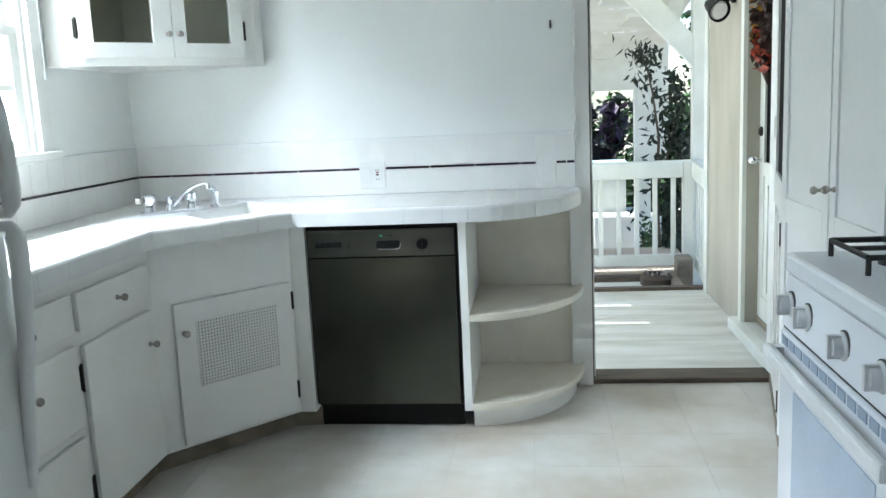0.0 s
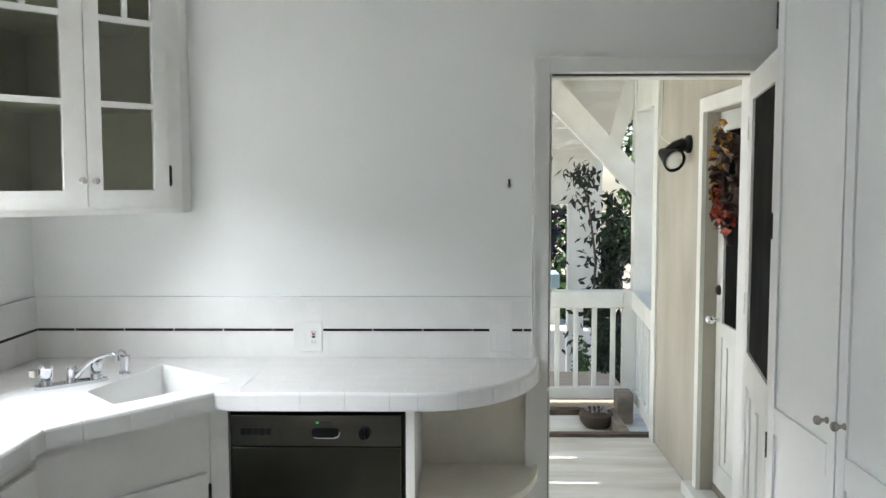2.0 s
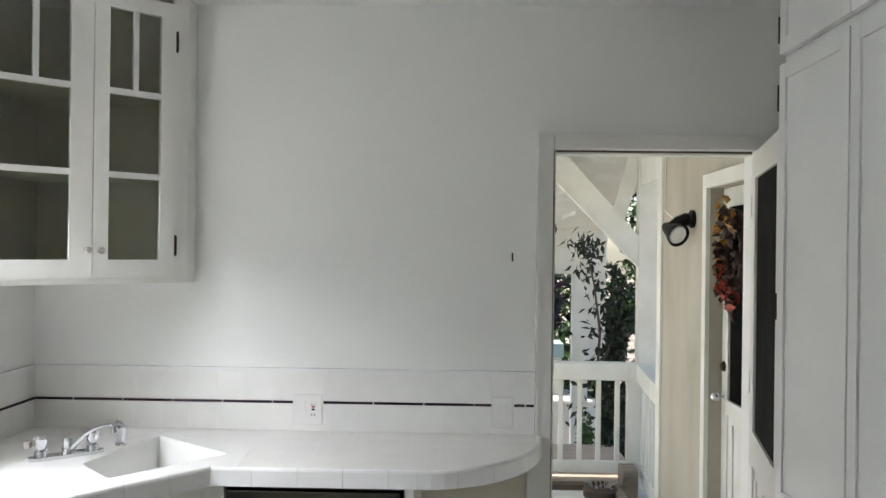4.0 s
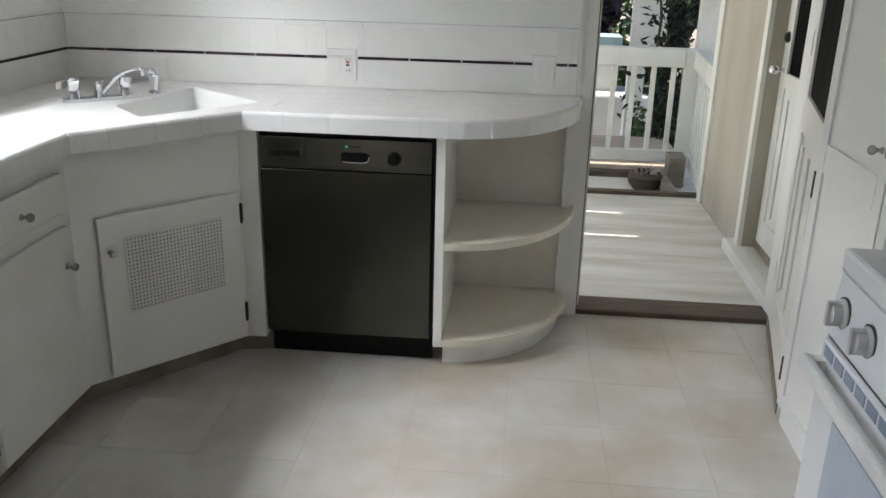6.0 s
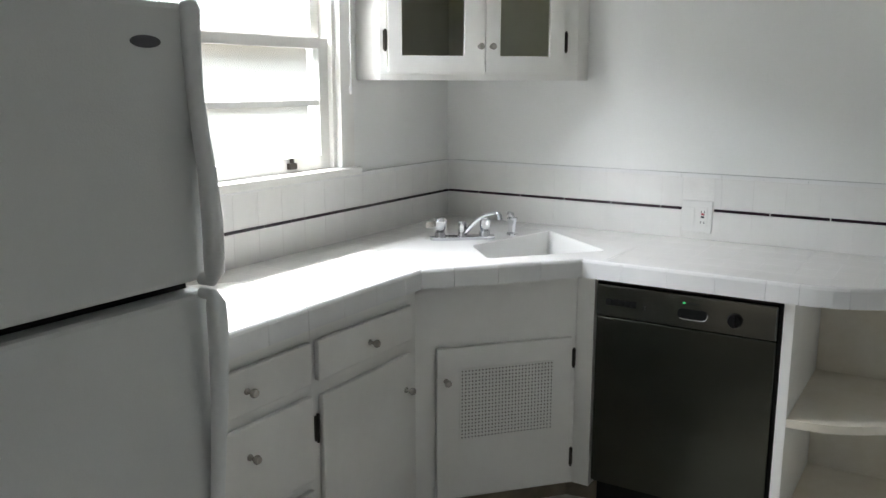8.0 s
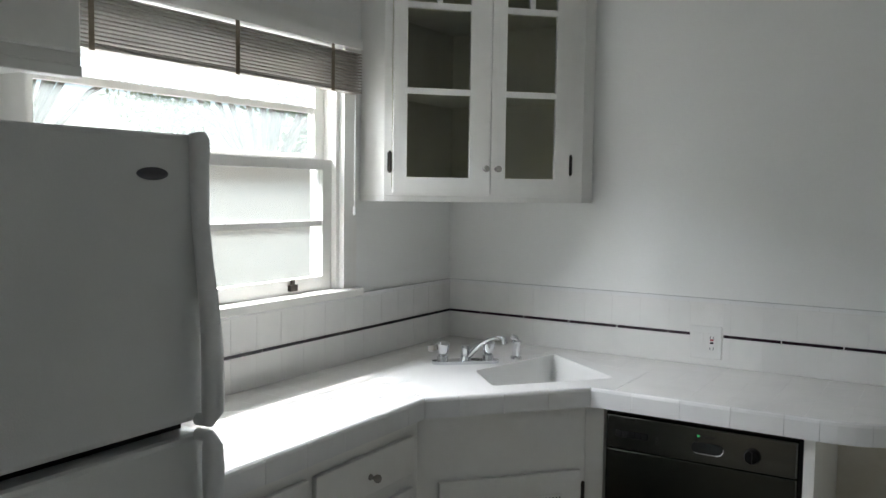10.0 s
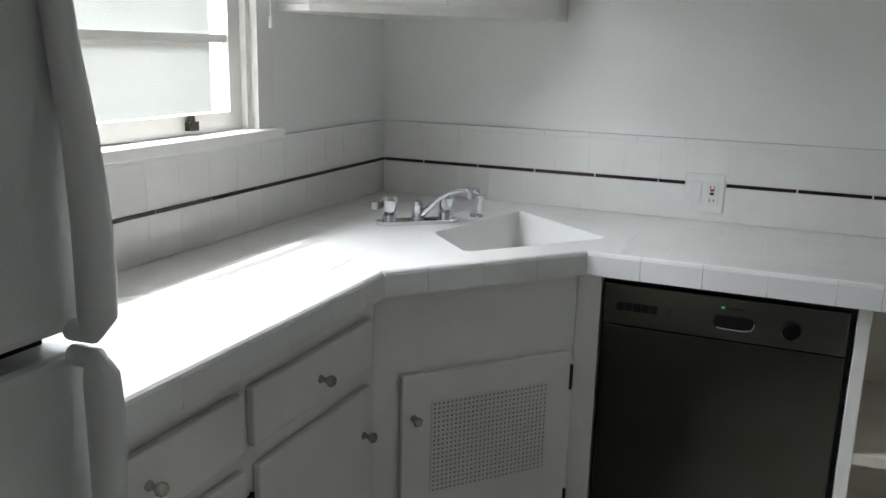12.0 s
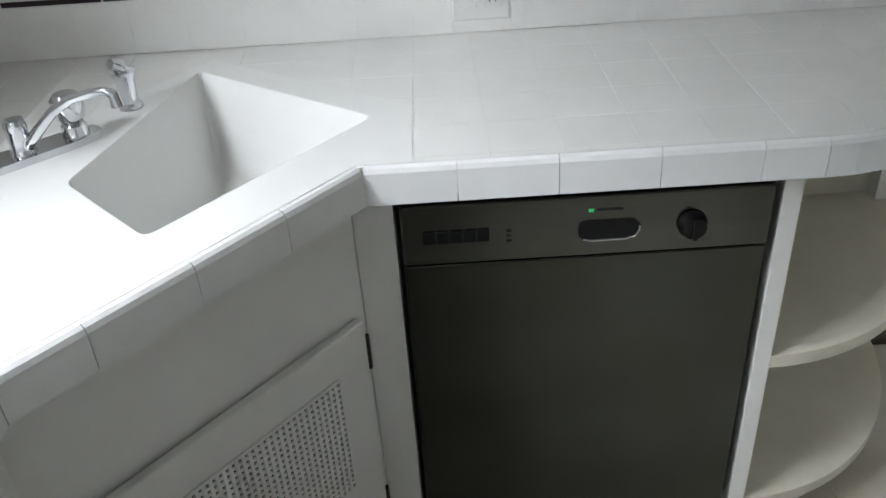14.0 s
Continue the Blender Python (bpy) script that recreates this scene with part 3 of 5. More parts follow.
for x in (0.032, fl - 0.032):
    bm = bmesh.new()
    lathe(bm, [(0.022, 0.012), (0.020, 0.030), (0.015, 0.034), (0.023, 0.044), (0.026, 0.074), (0.019, 0.083), (0.001, 0.084)], fm @ Matrix.Translation((x, 0, 0)), 16)
    part("handle", bm, CHROME, faucet, smooth=True)
hub = F0.lerp(F1, 0.5)
bm = bmesh.new()
lathe(bm, [(0.021, 0.012), (0.018, 0.024), (0.017, 0.05), (0.019, 0.056), (0.015, 0.068), (0.001, 0.071)], Matrix.Translation((hub.x, hub.y, ZC + 0.001)), 16)
part("hub", bm, CHROME, faucet, smooth=True)
bm = bmesh.new()
tip = Vector((0.556, -0.540, ZC + 0.118))
arcs = [hub.lerp(tip, t) for t in (0.05, 0.2, 0.4, 0.6, 0.8, 0.93, 1.0, 1.01)]
heights = (0.022, 0.050, 0.084, 0.106, 0.118, 0.121, 0.116, 0.098)
sweep(bm, [(p.x, p.y, ZC + h) for p, h in zip(arcs, heights)], [0.010, 0.009, 0.0078, 0.0070, 0.0066, 0.0070, 0.0090, 0.0105], 12)
part("spout", bm, CHROME, faucet, smooth=True)
lev = fm @ Vector((-0.006, -0.004, 0.058))
boxpart("lever", (lev.x - 0.013, lev.x + 0.009, lev.y - 0.012, lev.y + 0.012, lev.z - 0.012, lev.z + 0.012), KNOB, faucet, "small clear lever tab", bev=0.004)
spray = thing("sink_sprayer", "chrome sink sprayer standing beside the faucet", "sprayer")
bm = bmesh.new()
lathe(bm, [(0.022, 0.001), (0.021, 0.008), (0.015, 0.012), (0.017, 0.055), (0.021, 0.062), (0.021, 0.068), (0.001, 0.069)], Matrix.Translation((0.488, -0.305, ZC)), 16)
part("holder", bm, CHROME, spray, smooth=True)
bm = bmesh.new()
sweep(bm, [(0.488, -0.305, ZC + 0.066), (0.485, -0.309, ZC + 0.080), (0.476, -0.320, ZC + 0.087)], [0.012, 0.013, 0.010], 10)
part("spray_head", bm, CHROME, spray, smooth=True)

# ---- corner wall cabinet ----
wc = thing("corner_wall_cabinet", "white painted corner wall cabinet with two glazed doors", "cabinet")
WA, WB = (0.11, -0.66), (0.66, -0.11)
Z0, Z1 = 1.520, 2.648
m = frame_on(WA, WB)
WL = math.dist(WA, WB)
bm = bmesh.new()
plan = [(0.002, -0.002), (0.002, -0.66), WA, WB, (0.66, -0.002)]
prism(bm, plan[::-1], Z0, Z0 + 0.02)
part("bottom_panel", bm, GLOSS, wc)
bm = bmesh.new()
prism(bm, plan[::-1], Z1 - 0.02, Z1)
part("top_panel", bm, GLOSS, wc)
for z in (1.917, 2.227):
    bm = bmesh.new()
    prism(bm, [(0.012, -0.012), (0.012, -0.64), (0.10, -0.645), (0.645, -0.10), (0.64, -0.012)][::-1], z, z + 0.016)
    part("shelf", bm, CABIN, wc)
boxpart("side_panel", (0.002, 0.11, -0.66, -0.645, Z0 + 0.0205, Z1 - 0.0205), GLOSS, wc)
boxpart("side_panel", (0.645, 0.66, -0.11, -0.002, Z0 + 0.0205, Z1 - 0.0205), GLOSS, wc)
bm = bmesh.new()
box(bm, 0.002, 0.010, -0.644, -0.002, Z0 + 0.021, Z1 - 0.021)
box(bm, 0.0105, 0.644, -0.010, -0.002, Z0 + 0.021, Z1 - 0.021)
part("back_panel", bm, CABIN, wc)
bm = bmesh.new()
box(bm, 0, 0.028, -0.018, 0.0, Z0 + 0.0205, Z1 - 0.0205, m)
box(bm, 0.718, WL, -0.018, 0.0, Z0 + 0.0205, Z1 - 0.0205, m)
box(bm, 0.028, 0.718, -0.018, 0.0, Z0 + 0.0205, Z0 + 0.05, m)
part("face_frame", bm, GLOSS, wc)
DZ0, DZ1 = 1.552, 2.60


def glazed_door(x0, x1, sl, sr, knob_x, hinge_x):
    d_m = m @ Matrix.Translation((0, 0.001, 0))
    bm = bmesh.new()
    rail = 0.058
    box(bm, x0, x0 + sl, 0, 0.02, DZ0, DZ1, d_m)
    box(bm, x1 - sr, x1, 0, 0.02, DZ0, DZ1, d_m)
    box(bm, x0 + sl, x1 - sr, 0, 0.02, DZ0, DZ0 + rail, d_m)
    box(bm, x0 + sl, x1 - sr, 0, 0.02, DZ1 - rail, DZ1, d_m)
    door = part("door", bm, GLOSS, wc)
    for z in (1.925, 2.235):
        boxpart("muntin", (x0 + sl, x1 - sr, 0.003, 0.018, z - 0.011, z + 0.011), GLOSS, door, m=d_m)
    xm = (x0 + sl + x1 - sr) / 2
    boxpart("muntin", (xm - 0.01, xm + 0.01, 0.003, 0.018, 2.2465, DZ1 - rail), GLOSS, door, m=d_m)
    for z0, z1 in ((DZ0 + rail, 1.914), (1.936, 2.224), (2.246, DZ1 - rail)):
        bm = bmesh.new()
        box(bm, x0 + sl, x1 - sr, 0.007, 0.010, z0, z1, d_m)
        p = part("pane", bm, GLASS, door, "clear glass pane")
        p.visible_shadow = False
    knob(door, d_m @ Matrix.Translation((0, 0.02, 0)), knob_x, 1.645)
    for z in (1.665, 2.46):
        hinge(wc, m, hinge_x, z, 0.07)


glazed_door(0.030, 0.399, 0.050, 0.080, 0.377, 0.020)
glazed_door(0.402, 0.715, 0.056, 0.058, 0.424, 0.727)

# ---- refrigerator ----
fr = thing("refrigerator", "white textured top-freezer refrigerator beside the drawer cabinet", "refrigerator")
FX, FY0, FY1, FZ = 0.60, -2.80, -2.045, 1.664
boxpart("body", (0.03, FX, FY0, FY1, 0.02, FZ - 0.012), FRIDGE, fr, bev=0.008)
boxpart("freezer_door", (FX + 0.006, FX + 0.072, FY0, FY1, 1.108, FZ), FRIDGE, fr, "white freezer door", bev=0.012)
boxpart("lower_door", (FX + 0.006, FX + 0.072, FY0, FY1, 0.10, 1.084), FRIDGE, fr, "white lower door", bev=0.012)
boxpart("gasket", (FX + 0.0005, FX + 0.0055, FY0 + 0.01, FY1 - 0.01, 0.10, FZ - 0.02), DARK, fr)
boxpart("kick_grille", (FX + 0.001, FX + 0.03, FY0 + 0.02, FY1 - 0.02, 0.0, 0.09), DARK, fr)


def fridge_handle(profile):
    bm = bmesh.new()
    yc = FY1 - 0.024
    sweep(bm, [(FX + 0.070 + o, yc, z) for o, z, r in profile], [r for o, z, r in profile], 12)
    return bm


part("handle", fridge_handle([(0.004, 1.667, 0.016), (0.006, 1.655, 0.021), (0.006, 1.60, 0.020), (0.010, 1.50, 0.017), (0.020, 1.42, 0.017), (0.034, 1.33, 0.019), (0.041, 1.24, 0.021), (0.042, 1.17, 0.022), (0.040, 1.132, 0.021), (0.030, 1.113, 0.014), (0.0, 1.112, 0.013)]),
     HANDLE, fr, "long curved white handle", smooth=True)
part("handle", fridge_handle([(0.0, 1.082, 0.013), (0.030, 1.082, 0.014), (0.040, 1.062, 0.021), (0.042, 1.02, 0.022), (0.041, 0.95, 0.021), (0.036, 0.85, 0.019), (0.026, 0.74, 0.017), (0.016, 0.64, 0.016), (0.008, 0.54, 0.016), (0.0, 0.46, 0.015)]),
     HANDLE, fr, "long curved white handle", smooth=True)
bm = bmesh.new()
bmesh.ops.create_uvsphere(bm, u_segments=20, v_segments=10, radius=1, matrix=Matrix.Translation((FX + 0.073, -2.175, 1.588)) @ Matrix.Diagonal((0.004, 0.036, 0.012, 1)))
part("badge", bm, material("badge_metal", (0.10, 0.10, 0.11), 0.3, metal=0.8), fr, "small dark oval badge", smooth=True)

# cabinet over the refrigerator
over = thing("wall_cabinet", "white painted wall cabinet above the refrigerator", "cabinet")
boxpart("body", (0.002, 0.33, -3.0, -2.072, 1.815, 2.6), GLOSS, over, bev=0.003)
boxpart("door", (0.331, 0.35, -2.53, -2.087, 1.84, 2.57), GLOSS, over, bev=0.005)
boxpart("door", (0.331, 0.35, -2.985, -2.54, 1.84, 2.57), GLOSS, over, bev=0.005)
boxpart("light_rail", (0.295, 0.335, -3.0, -2.072, 1.790, 1.8145), GLOSS, over, bev=0.003)

# ---- stove ----
sv = thing("gas_stove", "white enamel gas stove with black burner grates beside the pantry", "stove")
SX, SY0, SY1 = 2.478, -2.475, -1.715
boxpart("body", (SX + 0.03, EAST - 0.02, SY0, SY1, 0.03, 0.86), STOVE, sv, bev=0.004)
boxpart("cooktop", (SX + 0.005, EAST - 0.02, SY0 - 0.003, SY1 + 0.003, 0.865, 0.915), STOVE, sv, bev=0.010)
bm = bmesh.new()
prism(bm, [(-0.0, 0.735), (0.03, 0.735), (0.03, 0.862), (0.012, 0.862)], SY0, SY1, Matrix.Translation((SX, 0, 0)) @ Matrix(((1, 0, 0, 0), (0, 0, 1, 0), (0, 1, 0, 0), (0, 0, 0, 1))))
cpn = part("control_panel", bm, STOVE, sv)
for y in (-1.770, -1.898, -2.130, -2.325):
    bm = bmesh.new()
    km = Matrix.Translation((SX + 0.006, y, 0.795)) @ Matrix.Rotation(-math.pi / 2, 4, "Y")
    lathe(bm, [(0.030, 0.0), (0.030, 0.004), (0.022, 0.008), (0.020, 0.026), (0.001, 0.028)], km, 20)
    box(bm, -0.024, 0.024, -0.006, 0.006, 0.008, 0.034, km)
    kb = part("knob", bm, STOVEKNOB, sv, "white round control knob with a grip bar", smooth=True)
    bm = bmesh.new()
    lathe(bm, [(0.0335, -0.004), (0.0335, 0.0015), (0.001, 0.0015)], km, 20)
    part("bezel", bm, STRIP, kb)
boxpart("gap_strip", (SX + 0.004, SX + 0.03, SY0 + 0.004, SY1 - 0.004, 0.7265, 0.7345), IRON, sv, "dark gap above the oven door")
dr = boxpart("oven_door", (SX - 0.005, SX + 0.028, SY0 + 0.004, SY1 - 0.004, 0.20, 0.725), STOVE, sv, bev=0.008)
boxpart("oven_window", (SX - 0.008, SX - 0.0055, SY0 + 0.13, SY1 - 0.13, 0.30, 0.60), material("oven_glass", (0.45, 0.52, 0.62), 0.08, tint=(0.4, 0.47, 0.57)), dr, "pale oven window", bev=0.001)
boxpart("storage_drawer", (SX, SX + 0.028, SY0 + 0.004, SY1 - 0.004, 0.03, 0.19), STOVE, sv, bev=0.006)
bm = bmesh.new()
box(bm, SX - 0.050, SX - 0.026, SY0 + 0.01, SY1 - 0.01, 0.655, 0.690)
bevel(bm, 0.008)
for y in (SY0 + 0.03, SY1 - 0.03):
    box(bm, SX - 0.03, SX - 0.004, y - 0.014, y + 0.014, 0.658, 0.686)
part("oven_handle", bm, HANDLE, sv, "white oven door handle bar")
for k in range(12):
    y = SY1 - 0.05 - k * 0.056
    boxpart("vent_slot", (SX - 0.007, SX - 0.0045, y - 0.022, y + 0.022, 0.693, 0.716), material("slot_grey", (0.25, 0.30, 0.38), 0.5) if k == 0 else bpy.data.materials["slot_grey"], dr)
for yc in (-1.905, -2.285):
    for xc in (2.68, 3.00):
        bm = bmesh.new()
        lathe(bm, [(0.05, 0.0), (0.048, 0.012), (0.032, 0.013), (0.030, 0.020), (0.001, 0.021)], Matrix.Translation((xc, yc, 0.9155)), 20)
        part("burner", bm, IRON, sv, smooth=True)
        bm = bmesh.new()
        h, z = 0.115, 0.953
        sweep(bm, [(xc - h, yc - h, z), (xc + h, yc - h, z), (xc + h, yc + h, z), (xc - h, yc + h, z), (xc - h, yc - h, z)], 0.007, 6)
        for sx, sy in ((1, 0), (-1, 0), (0, 1), (0, -1)):
            rod(bm, (xc + sx * h, yc + sy * h, z), (xc + sx * 0.03, yc + sy * 0.03, z), 0.006, segments=6)
        for sx in (-1, 1):
            for sy in (-1, 1):
                rod(bm, (xc + sx * h, yc + sy * h, z), (xc + sx * h, yc + sy * h, 0.9155), 0.006, segments=6)
        part("grate", bm, IRON, sv, "black cast iron grate")

# ---- pantry ----
pn = thing("pantry_cabinet", "tall white painted pantry cabinet with panelled doors to the ceiling", "cabinet")
PX, PY0, PY1 = 2.722, -1.705, -0.80
boxpart("body", (PX + 0.02, EAST - 0.002, PY0, PY1, 0.0, 2.648), PANTRY, pn)
m = frame_on((PX + 0.0195, PY1), (PX + 0.0195, PY0))    # x runs south from the doorway side; y out to the west


def raised_door(y0, y1, z0, z1, kx=None, kz=None, hx=None, hz=(), mid=None):
    bm = bmesh.new()
    box(bm, y0, y1, 0.001, 0.016, z0, z1, m)
    bevel(bm, 0.003)
    d = part("door", bm, PANTRY, pn, "white panelled cabinet door")
    bm = bmesh.new()
    w = 0.05
    for a, b, c, e in [(y0, y0 + w, z0, z1), (y1 - w, y1, z0, z1), (y0 + w, y1 - w, z0, z0 + w), (y0 + w, y1 - w, z1 - w, z1)] + ([(y0 + w, y1 - w, mid, mid + 0.086)] if mid else []):
        box(bm, a + 0.001, b - 0.001, 0.0165, 0.023, c + 0.001, e - 0.001, m)
    part("frame", bm, PANTRY, d)
    if kx is not None:
        knob(d, m @ Matrix.Translation((0, 0.023, 0)), kx, kz)
    for z in hz:
        hinge(pn, m @ Matrix.Translation((0, 0.016, 0)), hx, z, 0.07, 0.014)


raised_door(0.012, 0.487, 0.08, 2.24, 0.438, 1.010, 0.006, (0.20, 0.81, 1.50, 2.14), 0.859)
raised_door(0.495, 0.895, 0.08, 2.24, 0.540, 1.022, mid=0.859)
raised_door(0.012, 0.487, 2.27, 2.62, hx=0.006, hz=(2.35, 2.55))
raised_door(0.495, 0.895, 2.27, 2.62)

# ---- doorway to the porch ----
bm = bmesh.new()
box(bm, DX0 - 0.065, DX0 - 0.001, -0.018, -0.001, 0, DTOP + 0.0655)
structure(part("trim", bm, GLOSS), "white door casing")
bm = bmesh.new()
box(bm, DX0 - 0.001 + 0.0015, DX1 + 0.02, -0.018, -0.001, DTOP + 0.001, DTOP + 0.0655)
structure(part("trim", bm, GLOSS), "white door casing above the doorway")
bm = bmesh.new()
box(bm, DX1 + 0.001, DX1 + 0.08, -0.018, -0.001, 0, DTOP + 0.0005)
structure(part("trim", bm, GLOSS), "white door casing at the hinge side")
for nm, dims in (("trim", (DX0, DX0 + 0.014, 0.045, T - 0.001, 0.0, DTOP)), ("trim", (DX0 + 0.0145, DX1, 0.045, T - 0.001, DTOP - 0.014, DTOP))):
    structure(boxpart(nm, dims, OUTPAINT), "white door stop in the frame")
structure(boxpart("trim", (DX0 + 0.001, DX0 + 0.008, 0.043, 0.0446, 0.0, DTOP), SILLWOOD), "dark weather strip in the door frame")
structure(boxpart("trim", (DX0 + 0.0145, DX1, 0.043, 0.0446, DTOP - 0.008, DTOP), SILLWOOD), "dark weather strip over the door")
structure(boxpart("threshold", (DX0 + 0.0005, DX1 - 0.0005, 0.0, T + 0.02, -0.05, 0.022), SILLWOOD, bev=0.006), "worn dark wooden threshold")

structure(boxpart("trim", (DX0 - 0.065, DX0 - 0.052, -0.028, -0.0185, 0, DTOP + 0.0655), GLOSS), "raised outer edge of the door casing")
structure(boxpart("trim", (DX0 - 0.0515, DX1 + 0.02, -0.028, -0.0185, DTOP + 0.0525, DTOP + 0.0655), GLOSS), "raised outer edge of the door casing")
leaf = thing("kitchen_door", "white half-glazed back door standing open against the pantry", "door")
LA, LB = (2.903, -0.022), (2.737, -0.785)
m = frame_on(LA, LB)
LL = math.dist(LA, LB)
bm = bmesh.new()
t0, t1 = -0.04, 0.0
zt = 2.055
box(bm, 0, 0.11, t0, t1, 0.012, zt, m)
box(bm, LL - 0.09, LL, t0, t1, 0.012, zt, m)
box(bm, 0.11, LL - 0.09, t0, t1, 0.012, 0.20, m)
box(bm, 0.11, LL - 0.09, t0, t1, 0.84, 0.972, m)
box(bm, 0.11, LL - 0.09, t0, t1, 1.955, zt, m)
part("frame", bm, GLOSS, leaf)
bm = bmesh.new()
box(bm, 0.11, LL - 0.09, t0 + 0.01, t1 - 0.012, 0.20, 0.84, m)
part("lower_panel", bm, GLOSS, leaf)
for x in (0.15, LL / 2 - 0.02, LL - 0.17):
    bm = bmesh.new()
    box(bm, x, x + 0.045, t1 - 0.0115, t1 - 0.002, 0.24, 0.80, m)
    bevel(bm, 0.004)
    part("moulding", bm, GLOSS, leaf)
bm = bmesh.new()
box(bm, 0.11, LL - 0.09, t0 + 0.014, t1 - 0.01, 0.972, 1.955, m)
part("pane", bm, DOORGLASS, leaf, "dark reflecting glass")
boxpart("sweep", (0.01, LL - 0.01, 0.001, 0.006, 0.014, 0.05), KICK_BROWN, leaf, "scuffed grey bottom strip", m=m)
for z in (0.25, 1.15, 1.85):
    boxpart("hinge", (0.0, 0.012, 0.0005, 0.004, z - 0.045, z + 0.045), GLOSS, leaf, "painted hinge", m=m)

# ---- window over the counter ----
bm = bmesh.new()
box(bm, 0.001, 0.02, WY1, WY1 + 0.075, WZ0, WZ1 + 0.10)
structure(part("trim", bm, GLOSS), "white window casing")
bm = bmesh.new()
box(bm, 0.001, 0.02, WY0 - 0.065, WY0, WZ0, WZ1 + 0.10)
structure(part("trim", bm, GLOSS), "white window casing")
bm = bmesh.new()
box(bm, 0.001, 0.02, WY0 + 0.0005, WY1 - 0.0005, WZ1, WZ1 + 0.10)
structure(part("trim", bm, GLOSS), "white head casing above the window")
structure(boxpart("sill", (-T, 0.05, WY0 - 0.065, WY1 + 0.085, WZ0 - 0.03, WZ0 - 0.0005), GLOSS, bev=0.004), "white window sill")
win = structure(new("window_1"), "white painted double-hung window with horizontal bars")


def sash(x0, x1, y0, y1, z0, z1, bars, name):
    s = 0.05
    bm = bmesh.new()
    box(bm, x0, x1, y0, y0 + s, z0, z1)
    box(bm, x0, x1, y1 - s, y1, z0, z1)
    box(bm, x0, x1, y0 + s, y1 - s, z0, z0 + 0.05)
    box(bm, x0, x1, y0 + s, y1 - s, z1 - 0.035, z1)
    sa = part(name, bm, GLOSS, win)
    edges = [z0 + 0.05]
    for z in bars:
        boxpart("muntin", (x0 + 0.004, x1 - 0.004, y0 + s, y1 - s, z - 0.010, z + 0.010), GLOSS, sa)
        edges += [z - 0.010, z + 0.010]
    edges.append(z1 - 0.035)
    for a, b in zip(edges[::2], edges[1::2]):
        p = boxpart("pane", ((x0 + x1) / 2 - 0.002, (x0 + x1) / 2 + 0.002, y0 + s, y1 - s, a, b), HAZY, sa, "clear glass pane")
        p.visible_shadow = False


sash(-0.055, -0.022, WY0 + 0.02, WY1 - 0.02, WZ0, 1.665, [1.44], "lower_sash")
sash(-0.092, -0.059, WY0 + 0.02, WY1 - 0.02, 1.635, WZ1, [1.84], "upper_sash")
structure(boxpart("window_frame", (-0.10, -0.003, WY0, WY0 + 0.0195, WZ0, WZ1), GLOSS), "white window jamb")
structure(boxpart("window_frame", (-0.10, -0.003, WY1 - 0.0195, WY1, WZ0, WZ1), GLOSS), "white window jamb")
lift = thing("sash_latch", "small dark metal latch on the lower sash", "latch")
bm = bmesh.new()
box(bm, -0.0215, -0.006, -1.035, -1.0, WZ0 + 0.012, WZ0 + 0.034)
rod(bm, (-0.014, -1.0175, WZ0 + 0.03), (-0.014, -1.0175, WZ0 + 0.05), 0.008)
part("body", bm, HINGE, lift)

TAPE = material("ladder_tape", (0.22, 0.18, 0.13), 0.8)
blind = thing("wooden_blind", "raised wooden venetian blind across the top of the window", "blind")
for k in range(14):
    z = 1.905 + k * 0.0105
    boxpart("slat", (0.022, 0.062, WY0 - 0.02, WY1 + 0.045, z, z + 0.004 + (0.004 if k == 0 else 0)), BLIND, blind)
boxpart("head_rail", (0.021, 0.066, WY0 - 0.02, WY1 + 0.045, 2.06, 2.095), GLOSS, blind)
for y in (-0.90, -1.35, -1.85):
    boxpart("ladder_tape", (0.0625, 0.064, y - 0.008, y + 0.008, 1.90, 2.06), TAPE, blind)
cord = thing("blind_cord", "thin pale cord hanging beside the blind", "cord")
bm = bmesh.new()
rod(bm, (0.045, WY1 + 0.03, 1.50), (0.045, WY1 + 0.03, 1.9), 0.002, segments=6)
rod(bm, (0.045, WY1 + 0.03, 1.47), (0.045, WY1 + 0.03, 1.50), 0.006, segments=8)
part("cord", bm, HANDLE, cord)

# ---- backsplash: tiles, black liner, cap ----
splash = thing("tiled_backsplash", "white tiled backsplash with a thin black liner along two walls", "backsplash")
ZL0, ZL1 = 1.031, 1.043


def wall_piece(name, m, x0, x1, z0, z1, out, mat, key):
    if key not in MESHES:
        bm = bmesh.new()
        w, h, bv = (x1 - x0) / 2, (z1 - z0) / 2, 0.0005
        a = [bm.verts.new((sx * w, 0.002, sz * h)) for sx, sz in ((-1, -1), (1, -1), (1, 1), (-1, 1))]
        b = [bm.verts.new((sx * w, out - bv, sz * h)) for sx, sz in ((-1, -1), (1, -1), (1, 1), (-1, 1))]
        c = [bm.verts.new((sx * (w - bv), out, sz * (h - bv))) for sx, sz in ((-1, -1), (1, -1), (1, 1), (-1, 1))]
        bm.faces.new(c)
        for r, s in ((a, b), (b, c)):
            for i in range(4):
                bm.faces.new((r[i], r[(i + 1) % 4], s[(i + 1) % 4], s[i]))
        bmesh.ops.recalc_face_normals(bm, faces=bm.faces)
        me = bpy.data.meshes.new(name)
        bm.to_mesh(me)
        bm.free()
        me.materials.append(mat)
        MESHES[key] = me
    ob = new(name, MESHES[key])
    ob.matrix_world = m @ Matrix.Translation(((x0 + x1) / 2, 0, (z0 + z1) / 2))
    ob.parent = splash
    return ob


